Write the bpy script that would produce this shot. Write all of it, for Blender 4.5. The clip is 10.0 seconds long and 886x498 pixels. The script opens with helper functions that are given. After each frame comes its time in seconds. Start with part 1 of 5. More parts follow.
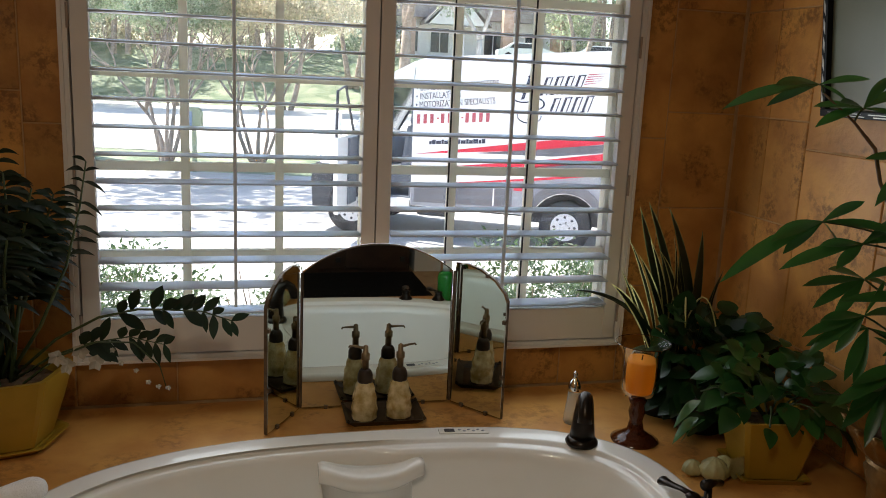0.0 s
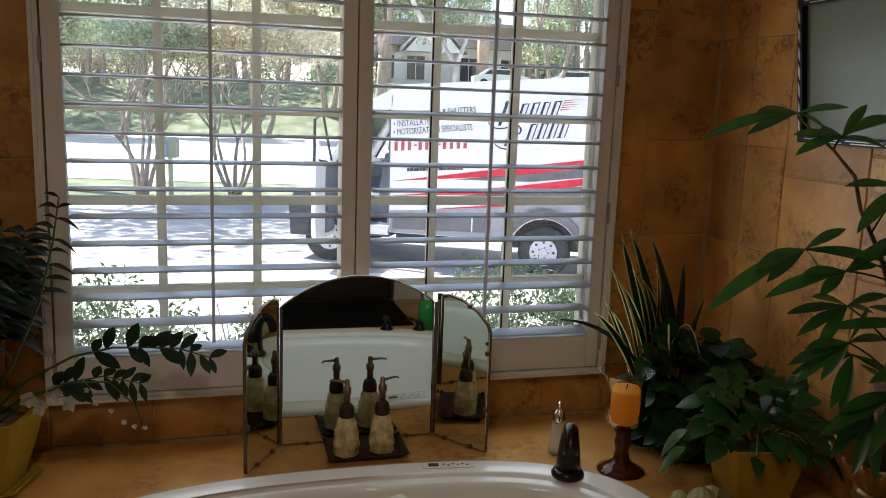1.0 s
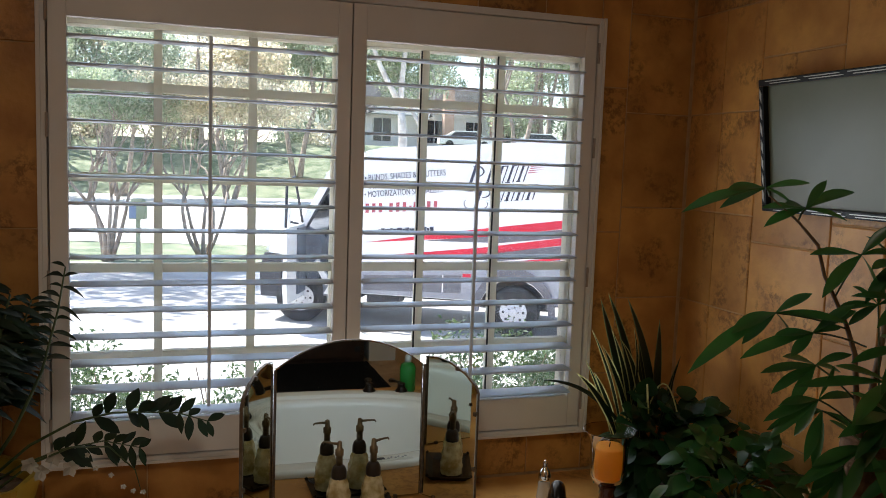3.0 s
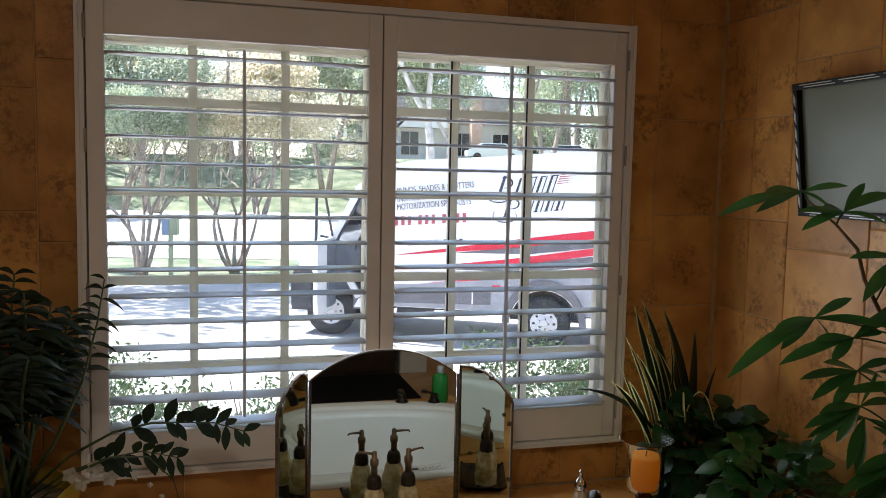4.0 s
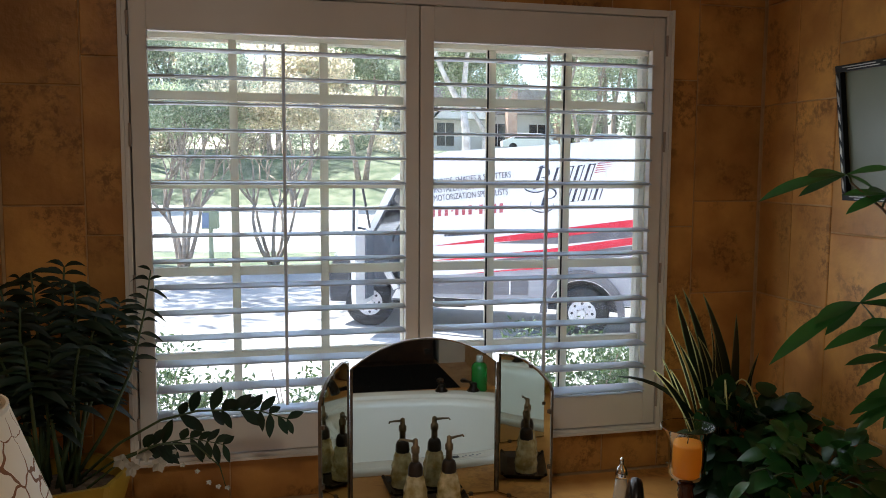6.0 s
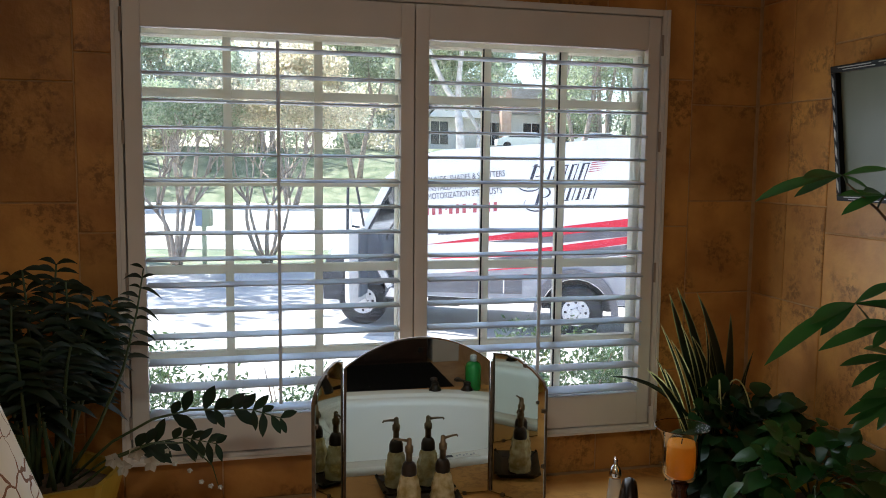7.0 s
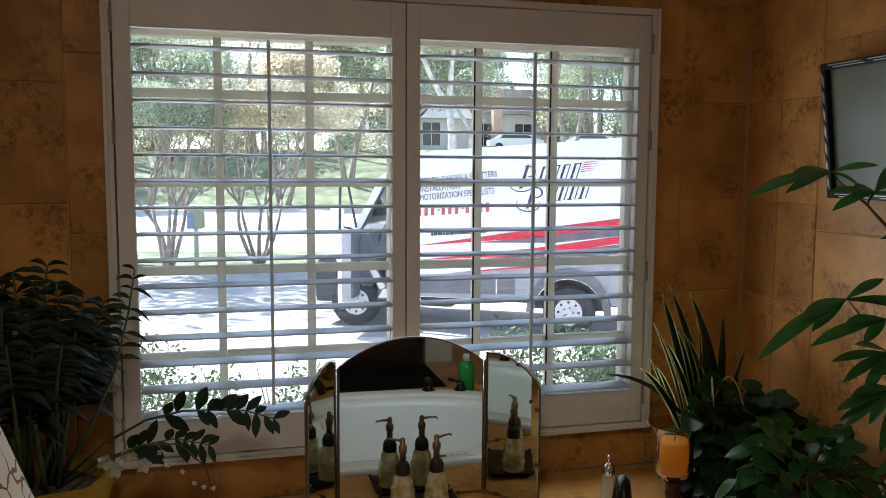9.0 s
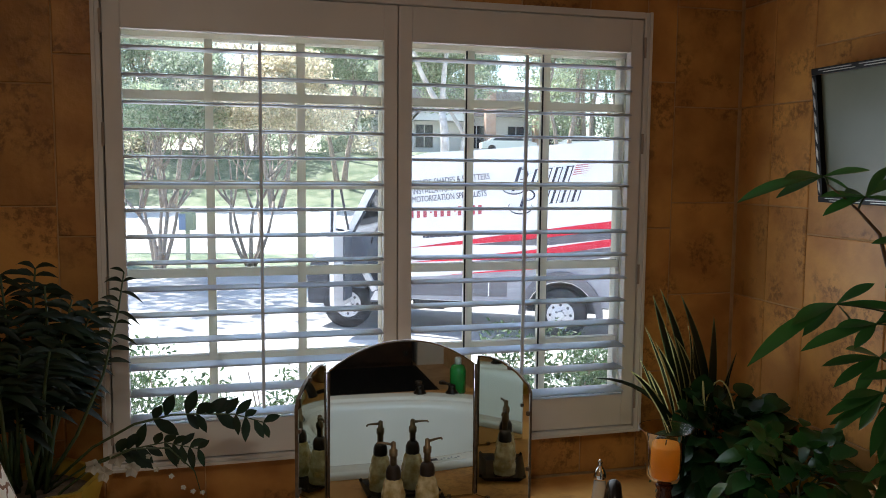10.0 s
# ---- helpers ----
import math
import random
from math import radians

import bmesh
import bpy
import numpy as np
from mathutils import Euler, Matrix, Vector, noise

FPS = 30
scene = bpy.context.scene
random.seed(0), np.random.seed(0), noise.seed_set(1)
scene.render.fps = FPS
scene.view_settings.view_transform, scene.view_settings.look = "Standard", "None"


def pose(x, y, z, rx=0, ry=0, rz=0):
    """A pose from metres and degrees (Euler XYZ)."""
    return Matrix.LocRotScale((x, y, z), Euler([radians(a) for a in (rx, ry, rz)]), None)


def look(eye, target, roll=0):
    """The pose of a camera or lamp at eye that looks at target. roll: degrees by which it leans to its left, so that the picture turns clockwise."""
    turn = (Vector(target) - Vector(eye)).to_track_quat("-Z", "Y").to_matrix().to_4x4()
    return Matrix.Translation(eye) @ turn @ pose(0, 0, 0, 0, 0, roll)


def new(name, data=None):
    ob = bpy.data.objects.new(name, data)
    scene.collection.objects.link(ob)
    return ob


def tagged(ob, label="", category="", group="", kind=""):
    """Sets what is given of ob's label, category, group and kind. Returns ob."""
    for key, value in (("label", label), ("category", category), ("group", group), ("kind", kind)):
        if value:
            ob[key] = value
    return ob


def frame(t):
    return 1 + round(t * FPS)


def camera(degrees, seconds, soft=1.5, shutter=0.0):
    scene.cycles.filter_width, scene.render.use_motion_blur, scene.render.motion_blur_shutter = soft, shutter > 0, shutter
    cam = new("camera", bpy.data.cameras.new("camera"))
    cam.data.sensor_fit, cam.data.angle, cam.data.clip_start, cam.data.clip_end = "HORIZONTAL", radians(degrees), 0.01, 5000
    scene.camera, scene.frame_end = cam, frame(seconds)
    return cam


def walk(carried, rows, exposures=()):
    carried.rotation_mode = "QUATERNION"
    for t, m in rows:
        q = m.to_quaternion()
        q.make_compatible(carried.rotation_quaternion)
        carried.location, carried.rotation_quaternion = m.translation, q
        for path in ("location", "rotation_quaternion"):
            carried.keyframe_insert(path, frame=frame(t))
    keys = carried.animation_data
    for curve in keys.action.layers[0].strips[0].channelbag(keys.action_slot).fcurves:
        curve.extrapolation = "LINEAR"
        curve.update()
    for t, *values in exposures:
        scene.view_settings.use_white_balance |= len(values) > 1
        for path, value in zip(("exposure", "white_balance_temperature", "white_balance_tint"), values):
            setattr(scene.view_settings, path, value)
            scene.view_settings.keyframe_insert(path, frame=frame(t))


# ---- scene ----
cam = camera(56.3, 10.0, soft=0.9)
EXPOSURE = 1.6
FILL_WATTS = 4.3
WINDOW_WATTS = 3.2
PATH = [
    (0, (-0.436, -2.603, 1.661), (0.049, -0.707, 1.251), 2.6),
    (0.5, (-0.425, -2.594, 1.67), (0.087, -0.692, 1.327), 2.6),
    (1, (-0.436, -2.575, 1.673), (0.099, -0.68, 1.325), 2.0),
    (1.5, (-0.475, -2.582, 1.673), (0.087, -0.696, 1.315), 1.6),
    (2, (-0.488, -2.63, 1.679), (0.088, -0.749, 1.322), 1.5),
    (2.5, (-0.529, -2.643, 1.679), (0.072, -0.765, 1.341), 1.9),
    (3, (-0.537, -2.663, 1.705), (0.078, -0.771, 1.502), 2.0),
    (4.5, (-0.557, -2.666, 1.688), (-0.067, -0.735, 1.512), 0.6),
    (5, (-0.56, -2.677, 1.686), (-0.116, -0.735, 1.504), 0.4),
    (5.5, (-0.558, -2.679, 1.687), (-0.107, -0.74, 1.497), 0.3),
    (7, (-0.559, -2.667, 1.689), (-0.081, -0.735, 1.489), 0.6),
    (7.5, (-0.557, -2.668, 1.686), (-0.079, -0.736, 1.487), 0.6),
    (8, (-0.558, -2.664, 1.685), (-0.071, -0.735, 1.483), 0.5),
    (8.5, (-0.561, -2.665, 1.689), (-0.07, -0.737, 1.483), 0.3),
    (9, (-0.558, -2.667, 1.683), (-0.063, -0.74, 1.486), 0.3),
    (9.5, (-0.556, -2.666, 1.686), (-0.051, -0.741, 1.489), 0.4),
    (10, (-0.553, -2.661, 1.686), (-0.04, -0.737, 1.494), 0.5),
]
walk(cam, [(t, look(e, a, r)) for t, e, a, r in PATH], [(0, EXPOSURE + 0.12, 6600, 9), (0.5, EXPOSURE - 0.33, 6540, 9), (1, EXPOSURE - 0.11, 6490, 10), (1.5, EXPOSURE - 0.05, 6440, 10), (3, EXPOSURE, 6320, 10), (4.5, EXPOSURE + 0.06, 6220, 10), (7, EXPOSURE + 0.04, 6100, 8.5), (10, EXPOSURE - 0.02, 6050, 8.5)])

# ---- world and sun ----
SUN_EL, SUN_AZ = radians(56), radians(-45)      # azimuth from +y towards +x
world = bpy.data.worlds.new("sky")
scene.world = world
world.use_nodes = True
wn = world.node_tree.nodes
sky = wn.new("ShaderNodeTexSky")
sky.sky_type, sky.sun_disc, sky.sun_elevation, sky.sun_rotation = "NISHITA", False, SUN_EL, SUN_AZ
world.node_tree.links.new(sky.outputs[0], wn["Background"].inputs[0])
wn["Background"].inputs[1].default_value = 0.15
sun = new("sun", bpy.data.lights.new("sun", "SUN"))
sun.data.energy, sun.data.angle, sun.data.color = 5.0, radians(0.5), (1.0, 0.97, 0.92)
sun.matrix_world = look((0, 0, 0), (-math.sin(SUN_AZ) * math.cos(SUN_EL), -math.cos(SUN_AZ) * math.cos(SUN_EL), -math.sin(SUN_EL)))

# daylight of the sky in the window's opening
opening = new("window_daylight", bpy.data.lights.new("window_daylight", "AREA"))
opening.data.shape, opening.data.size, opening.data.size_y = "RECTANGLE", 1.46, 0.96
opening.data.energy, opening.data.color = WINDOW_WATTS, (0.84, 0.92, 1.0)
opening.matrix_world = look((0.10, -0.066, 1.30), (0.10, -1.0, 1.30))

# ---- materials ----
def mat(name, color, rough=0.6, metal=0.0, color2=None, scale=6.0, detail=4.0, bump=0.0, bump_scale=60.0, vary=0.0,
        spec=0.5, trans=0.0, island=0.0, lo=0.38, hi=0.64, subsurface=0.0, ior=1.45, coat=0.0):
    """A principled material: two colours mixed by noise, fine relief, and a random shade per object or per island."""
    m = bpy.data.materials.new(name)
    m.use_nodes = True
    n, l = m.node_tree.nodes, m.node_tree.links
    b = n["Principled BSDF"]
    b.inputs["Base Color"].default_value = (*color, 1)
    b.inputs["Roughness"].default_value, b.inputs["Metallic"].default_value = rough, metal
    b.inputs["Specular IOR Level"].default_value = spec
    b.inputs["Transmission Weight"].default_value, b.inputs["IOR"].default_value = trans, ior
    b.inputs["Coat Weight"].default_value = coat
    if subsurface:
        b.inputs["Subsurface Weight"].default_value = subsurface
        b.inputs["Subsurface Radius"].default_value = (0.02, 0.01, 0.005)
    co = n.new("ShaderNodeTexCoord")
    out = None
    if color2:
        tex = n.new("ShaderNodeTexNoise")
        tex.inputs["Scale"].default_value, tex.inputs["Detail"].default_value = scale, detail
        l.new(co.outputs["Object"], tex.inputs["Vector"])
        ramp = n.new("ShaderNodeValToRGB")
        ramp.color_ramp.elements[0].position, ramp.color_ramp.elements[1].position = lo, hi
        ramp.color_ramp.elements[0].color, ramp.color_ramp.elements[1].color = (*color, 1), (*color2, 1)
        l.new(tex.outputs["Fac"], ramp.inputs["Fac"])
        out = ramp.outputs["Color"]
    if vary or island:
        src = n.new("ShaderNodeObjectInfo").outputs["Random"] if vary else n.new("ShaderNodeNewGeometry").outputs["Random Per Island"]
        amount = vary or island
        mr = n.new("ShaderNodeMapRange")
        mr.inputs["To Min"].default_value, mr.inputs["To Max"].default_value = 1 - amount, 1 + amount
        l.new(src, mr.inputs["Value"])
        hs = n.new("ShaderNodeHueSaturation")
        hs.inputs["Color"].default_value = (*color, 1)
        l.new(mr.outputs[0], hs.inputs["Value"])
        if out:
            l.new(out, hs.inputs["Color"])
        out = hs.outputs[0]
    if out:
        l.new(out, b.inputs["Base Color"])
    if bump:
        bt = n.new("ShaderNodeTexNoise")
        bt.inputs["Scale"].default_value, bt.inputs["Detail"].default_value = bump_scale, 3
        l.new(co.outputs["Object"], bt.inputs["Vector"])
        bp = n.new("ShaderNodeBump")
        bp.inputs["Strength"].default_value, bp.inputs["Distance"].default_value = bump, 0.01
        l.new(bt.outputs["Fac"], bp.inputs["Height"])
        l.new(bp.outputs["Normal"], b.inputs["Normal"])
    return m


def leaf_mat(name, color, color2, glow=0.35, rough=0.45, island=0.35):
    """Leaves: gloss in front, some light let through."""
    m = mat(name, color, rough, color2=color2, scale=5, island=island)
    n, l = m.node_tree.nodes, m.node_tree.links
    b, o = n["Principled BSDF"], n["Material Output"]
    t = n.new("ShaderNodeBsdfTranslucent")
    t.inputs["Color"].default_value = (color2[0] * 1.45, color2[1] * 1.5, color2[2] * 1.3, 1)
    mix = n.new("ShaderNodeMixShader")
    mix.inputs[0].default_value = glow
    l.new(b.outputs[0], mix.inputs[1]), l.new(t.outputs[0], mix.inputs[2]), l.new(mix.outputs[0], o.inputs["Surface"])
    return m


def strew(m, color, share):
    """Gives a share of the leaves, one by one, another colour."""
    n, l = m.node_tree.nodes, m.node_tree.links
    b = n["Principled BSDF"]
    src = b.inputs["Base Color"].links[0].from_socket
    geo, mul, fract, step, mix = n.new("ShaderNodeNewGeometry"), n.new("ShaderNodeMath"), n.new("ShaderNodeMath"), n.new("ShaderNodeMath"), n.new("ShaderNodeMix")
    mul.operation, fract.operation, step.operation, mix.data_type = "MULTIPLY", "FRACT", "LESS_THAN", "RGBA"
    mul.inputs[1].default_value, step.inputs[1].default_value = 53.7, share
    l.new(geo.outputs["Random Per Island"], mul.inputs[0]), l.new(mul.outputs[0], fract.inputs[0]), l.new(fract.outputs[0], step.inputs[0])
    mix.inputs["B"].default_value = (*color, 1)
    l.new(step.outputs[0], mix.inputs["Factor"]), l.new(src, mix.inputs["A"]), l.new(mix.outputs["Result"], b.inputs["Base Color"])
    return m


def tile_mat(name, base, light, dark, vary=0.18, rough=0.42, bump=0.2):
    """Tumbled stone: mottled base with dark blotches at a second scale."""
    m = mat(name, base, rough, color2=light, scale=5.5, detail=6, bump=bump, bump_scale=45, vary=vary)
    n, l = m.node_tree.nodes, m.node_tree.links
    b = n["Principled BSDF"]
    link = b.inputs["Base Color"].links[0]
    src = link.from_socket
    geo, info, add = n.new("ShaderNodeNewGeometry"), n.new("ShaderNodeObjectInfo"), n.new("ShaderNodeVectorMath")
    mul = n.new("ShaderNodeMath")
    mul.operation = "MULTIPLY"
    mul.inputs[1].default_value = 37.0
    l.new(info.outputs["Random"], mul.inputs[0])
    l.new(geo.outputs["Position"], add.inputs[0]), l.new(mul.outputs[0], add.inputs[1])
    big, fine = n.new("ShaderNodeTexNoise"), n.new("ShaderNodeTexNoise")
    big.inputs["Scale"].default_value, big.inputs["Detail"].default_value = 6.5, 2
    fine.inputs["Scale"].default_value, fine.inputs["Detail"].default_value, fine.inputs["Roughness"].default_value = 38, 8, 0.72
    l.new(add.outputs[0], big.inputs["Vector"]), l.new(add.outputs[0], fine.inputs["Vector"])
    r1, r2 = n.new("ShaderNodeMapRange"), n.new("ShaderNodeMapRange")
    r1.inputs["From Min"].default_value, r1.inputs["From Max"].default_value = 0.50, 0.62
    r2.inputs["From Min"].default_value, r2.inputs["From Max"].default_value = 0.46, 0.58
    l.new(big.outputs["Fac"], r1.inputs["Value"]), l.new(fine.outputs["Fac"], r2.inputs["Value"])
    prod = n.new("ShaderNodeMath")
    prod.operation = "MULTIPLY"
    l.new(r1.outputs[0], prod.inputs[0]), l.new(r2.outputs[0], prod.inputs[1])
    soft = n.new("ShaderNodeMath")
    soft.operation = "MULTIPLY"
    soft.inputs[1].default_value = 0.65
    l.new(prod.outputs[0], soft.inputs[0])
    mix = n.new("ShaderNodeMix")
    mix.data_type = "RGBA"
    mix.inputs["B"].default_value = (*dark, 1)
    l.new(soft.outputs[0], mix.inputs["Factor"]), l.new(src, mix.inputs["A"])
    l.new(mix.outputs["Result"], b.inputs["Base Color"])
    return m


def clear_glass(name, tint=(1, 1, 1), gloss=0.05, glare_veil=0.0):
    m = bpy.data.materials.new(name)
    m.use_nodes = True
    n, l = m.node_tree.nodes, m.node_tree.links
    n.remove(n["Principled BSDF"])
    tr, gl, mix = n.new("ShaderNodeBsdfTransparent"), n.new("ShaderNodeBsdfGlossy"), n.new("ShaderNodeMixShader")
    tr.inputs[0].default_value = (*tint, 1)
    gl.inputs["Roughness"].default_value = 0.02
    fr = n.new("ShaderNodeFresnel")
    fr.inputs["IOR"].default_value = 1.0 + gloss * 9
    l.new(fr.outputs[0], mix.inputs[0])
    l.new(tr.outputs[0], mix.inputs[1]), l.new(gl.outputs[0], mix.inputs[2])
    last = mix
    # pale scatter over the pane paints in the glare's haze
    if glare_veil:
        film, both = n.new("ShaderNodeBsdfTranslucent"), n.new("ShaderNodeMixShader")
        film.inputs[0].default_value = (0.9, 0.92, 0.95, 1)
        both.inputs[0].default_value = glare_veil
        l.new(mix.outputs[0], both.inputs[1]), l.new(film.outputs[0], both.inputs[2])
        last = both
    l.new(last.outputs[0], n["Material Output"].inputs["Surface"])
    return m


TILE = tile_mat("wall_tile", (0.40, 0.18, 0.047), (0.59, 0.30, 0.078), (0.12, 0.05, 0.016))
DECK = tile_mat("deck_stone", (0.45, 0.205, 0.05), (0.59, 0.31, 0.085), (0.26, 0.11, 0.03), vary=0.05, rough=0.4, bump=0.05)
GROUT = mat("grout", (0.46, 0.29, 0.14), 0.9, color2=(0.55, 0.36, 0.19), scale=20)
PAINT = mat("shutter_paint", (0.70, 0.66, 0.62), 0.38, color2=(0.76, 0.72, 0.68), scale=3, bump=0.04, bump_scale=30)
HINGE = mat("painted_hinge", (0.34, 0.28, 0.24), 0.45)
VINYL = mat("window_frame_vinyl", (0.82, 0.78, 0.67), 0.4, color2=(0.86, 0.83, 0.74), scale=4)


def let_through(m, color, amount):
    """Adds light passed on through a thin wall of the material."""
    n, l = m.node_tree.nodes, m.node_tree.links
    t, mix = n.new("ShaderNodeBsdfTranslucent"), n.new("ShaderNodeMixShader")
    t.inputs["Color"].default_value = (*color, 1)
    mix.inputs[0].default_value = amount
    l.new(n["Principled BSDF"].outputs[0], mix.inputs[1]), l.new(t.outputs[0], mix.inputs[2]), l.new(mix.outputs[0], n["Material Output"].inputs["Surface"])


# opaque vinyl made translucent to stand in for bounce light on the muntins
let_through(VINYL, (0.94, 0.90, 0.78), 0.6)
# white louvers, with the blue of the sky's light put into their colour
LOUVER = mat("louver_sky_tinted", (0.62, 0.69, 0.81), 0.3, color2=(0.67, 0.74, 0.85), scale=5, spec=0.5)
DARKGAP = mat("window_gasket", (0.02, 0.02, 0.02), 0.6)
PLASTER = mat("wall_plaster", (0.66, 0.63, 0.57), 0.8, color2=(0.72, 0.69, 0.63), scale=3, bump=0.1)
CEIL = mat("ceiling_paint", (0.78, 0.74, 0.66), 0.8, color2=(0.82, 0.79, 0.72), scale=4, bump=0.08, bump_scale=90)
FLOOR = tile_mat("floor_stone", (0.42, 0.25, 0.12), (0.55, 0.36, 0.19), (0.25, 0.14, 0.06), vary=0.0)
ACRYLIC = mat("tub_acrylic", (0.80, 0.78, 0.72), 0.16, color2=(0.83, 0.81, 0.76), scale=2, spec=0.55, coat=0.3)
MIRROR = mat("mirror_silver", (0.78, 0.84, 0.79), 0.015, 1.0)
BEVEL = mat("mirror_bevel", (0.40, 0.40, 0.36), 0.05, 1.0)
MIRROR_EDGE = mat("mirror_edge", (0.07, 0.045, 0.025), 0.5, color2=(0.14, 0.09, 0.05), scale=60)
GLASS = clear_glass("window_glass", glare_veil=0.015)
CARGLASS = clear_glass("car_glass")
BRONZE = mat("oil_rubbed_bronze", (0.018, 0.014, 0.012), 0.28, 0.7, color2=(0.03, 0.022, 0.016), scale=20)
BRICK = mat("brick", (0.36, 0.17, 0.11), 0.85, color2=(0.48, 0.26, 0.18), scale=9, bump=0.2)
ASPHALT = mat("asphalt", (0.29, 0.28, 0.265), 0.85, color2=(0.42, 0.405, 0.385), scale=0.7, detail=8, bump=0.2, bump_scale=120)
CONCRETE = mat("concrete", (0.48, 0.47, 0.44), 0.85, color2=(0.6, 0.58, 0.54), scale=0.9, detail=8, bump=0.15, bump_scale=80)
GRASS = mat("lawn", (0.08, 0.115, 0.06), 0.9, color2=(0.21, 0.23, 0.15), scale=1.4, detail=8, bump=0.5, bump_scale=40)
SOIL = mat("soil", (0.07, 0.045, 0.03), 0.95, color2=(0.14, 0.09, 0.05), scale=14, bump=0.6, bump_scale=60)
BARK = mat("bark", (0.24, 0.19, 0.15), 0.85, color2=(0.40, 0.33, 0.27), scale=7, bump=0.4, bump_scale=30)
VANWHITE = mat("van_white", (0.80, 0.80, 0.79), 0.25, color2=(0.84, 0.84, 0.83), scale=1.5, coat=0.4)
RUBBER = mat("rubber", (0.022, 0.022, 0.024), 0.75, color2=(0.045, 0.045, 0.045), scale=12)
YELLOW_GLAZE = mat("yellow_glaze", (0.33, 0.20, 0.018), 0.28, color2=(0.42, 0.26, 0.03), scale=5, coat=0.3)
RED = mat("van_red", (0.62, 0.02, 0.05), 0.35)
GREYV = mat("van_grey", (0.27, 0.28, 0.31), 0.4, color2=(0.33, 0.34, 0.37), scale=3)
GREYDARK = mat("van_dark_grey", (0.11, 0.11, 0.125), 0.4, color2=(0.15, 0.15, 0.165), scale=3)
NAVY = mat("van_lettering", (0.03, 0.035, 0.06), 0.5)
# dark cab interior lifted to bluish grey, the glare haze is in the colour
CABGREY = mat("cab_hazed_plastic", (0.10, 0.115, 0.14), 0.6, color2=(0.14, 0.155, 0.18), scale=4)
BARRED = mat("van_faded_red", (0.42, 0.08, 0.10), 0.5)
CHROMED = mat("lamp_lens", (0.6, 0.62, 0.65), 0.1, 0.3)
TRIM = mat("van_trim", (0.035, 0.037, 0.045), 0.5)
ALUM = mat("wheel_metal", (0.55, 0.56, 0.58), 0.35, 0.2)


# ---- builders ----
def part(name, bm, material, parent=None, label="", smooth=False, bevel=0.0, seg=2):
    """Links a bmesh as one mesh object, under a thing or part."""
    if bevel:
        bmesh.ops.bevel(bm, geom=[e for e in bm.edges], offset=bevel, segments=seg, profile=0.6, affect="EDGES")
    me = bpy.data.meshes.new(name)
    bmesh.ops.recalc_face_normals(bm, faces=bm.faces)
    bm.to_mesh(me)
    bm.free()
    for m in material if isinstance(material, (list, tuple)) else (material,):
        me.materials.append(m)
    if smooth:
        me.polygons.foreach_set("use_smooth", [True] * len(me.polygons))
    ob = new(name, me)
    if parent is not None:
        ob.parent = parent
    if label:
        ob["label"] = label
    return ob


def empty(name, at=(0, 0, 0), turn=0.0):
    ob = new(name)
    ob.empty_display_size = 0.1
    ob.matrix_world = pose(*at, 0, 0, turn)
    return ob


def box(bm, x0, x1, y0, y1, z0, z1, m=None):
    vs = [bm.verts.new((x, y, z)) for x in (x0, x1) for y in (y0, y1) for z in (z0, z1)]
    if m is not None:
        for v in vs:
            v.co = m @ v.co
    for f in ((0, 1, 3, 2), (4, 6, 7, 5), (0, 4, 5, 1), (2, 3, 7, 6), (0, 2, 6, 4), (1, 5, 7, 3)):
        bm.faces.new([vs[k] for k in f])
    return bm


def boxes(*rows):
    bm = bmesh.new()
    for r in rows:
        box(bm, *r)
    return bm


def rings(bm, loops, cap0=True, cap1=True, closed=False):
    """Skins a list of loops of points, each a ring of the same count."""
    rows = [[bm.verts.new(p) for p in loop] for loop in loops]
    k = len(rows[0])
    for a, b in zip(rows, rows[1:] + ([rows[0]] if closed else [])):
        for i in range(k):
            bm.faces.new((a[i], a[(i + 1) % k], b[(i + 1) % k], b[i]))
    if cap0 and not closed:
        bm.faces.new(rows[0][::-1])
    if cap1 and not closed:
        bm.faces.new(rows[-1])
    return bm


def lathe(profile, n=24, bm=None, centre=(0, 0, 0), caps=(True, True)):
    """Turns rows of (radius, z) about the z axis."""
    bm = bm or bmesh.new()
    loops = [[(centre[0] + r * math.cos(2 * math.pi * i / n), centre[1] + r * math.sin(2 * math.pi * i / n), centre[2] + z) for i in range(n)] for r, z in profile]
    return rings(bm, loops, *caps)


def tube(path, radii, n=8, bm=None):
    """A tapered tube along points."""
    bm = bm or bmesh.new()
    pts = [Vector(p) for p in path]
    if not isinstance(radii, (list, tuple)):
        radii = [radii] * len(pts)
    loops, side = [], None
    for i, p in enumerate(pts):
        d = (pts[min(i + 1, len(pts) - 1)] - pts[max(i - 1, 0)]).normalized()
        if side is None:
            side = d.orthogonal().normalized()
        side = (side - d * side.dot(d)).normalized()
        up = d.cross(side)
        loops.append([p + radii[i] * (math.cos(2 * math.pi * k / n) * side + math.sin(2 * math.pi * k / n) * up) for k in range(n)])
    return rings(bm, loops)


def curve_points(a, b, c, n=8):
    """A quadratic curve from a by b to c."""
    a, b, c = Vector(a), Vector(b), Vector(c)
    return [(1 - t) ** 2 * a + 2 * t * (1 - t) * b + t * t * c for t in [i / (n - 1) for i in range(n)]]


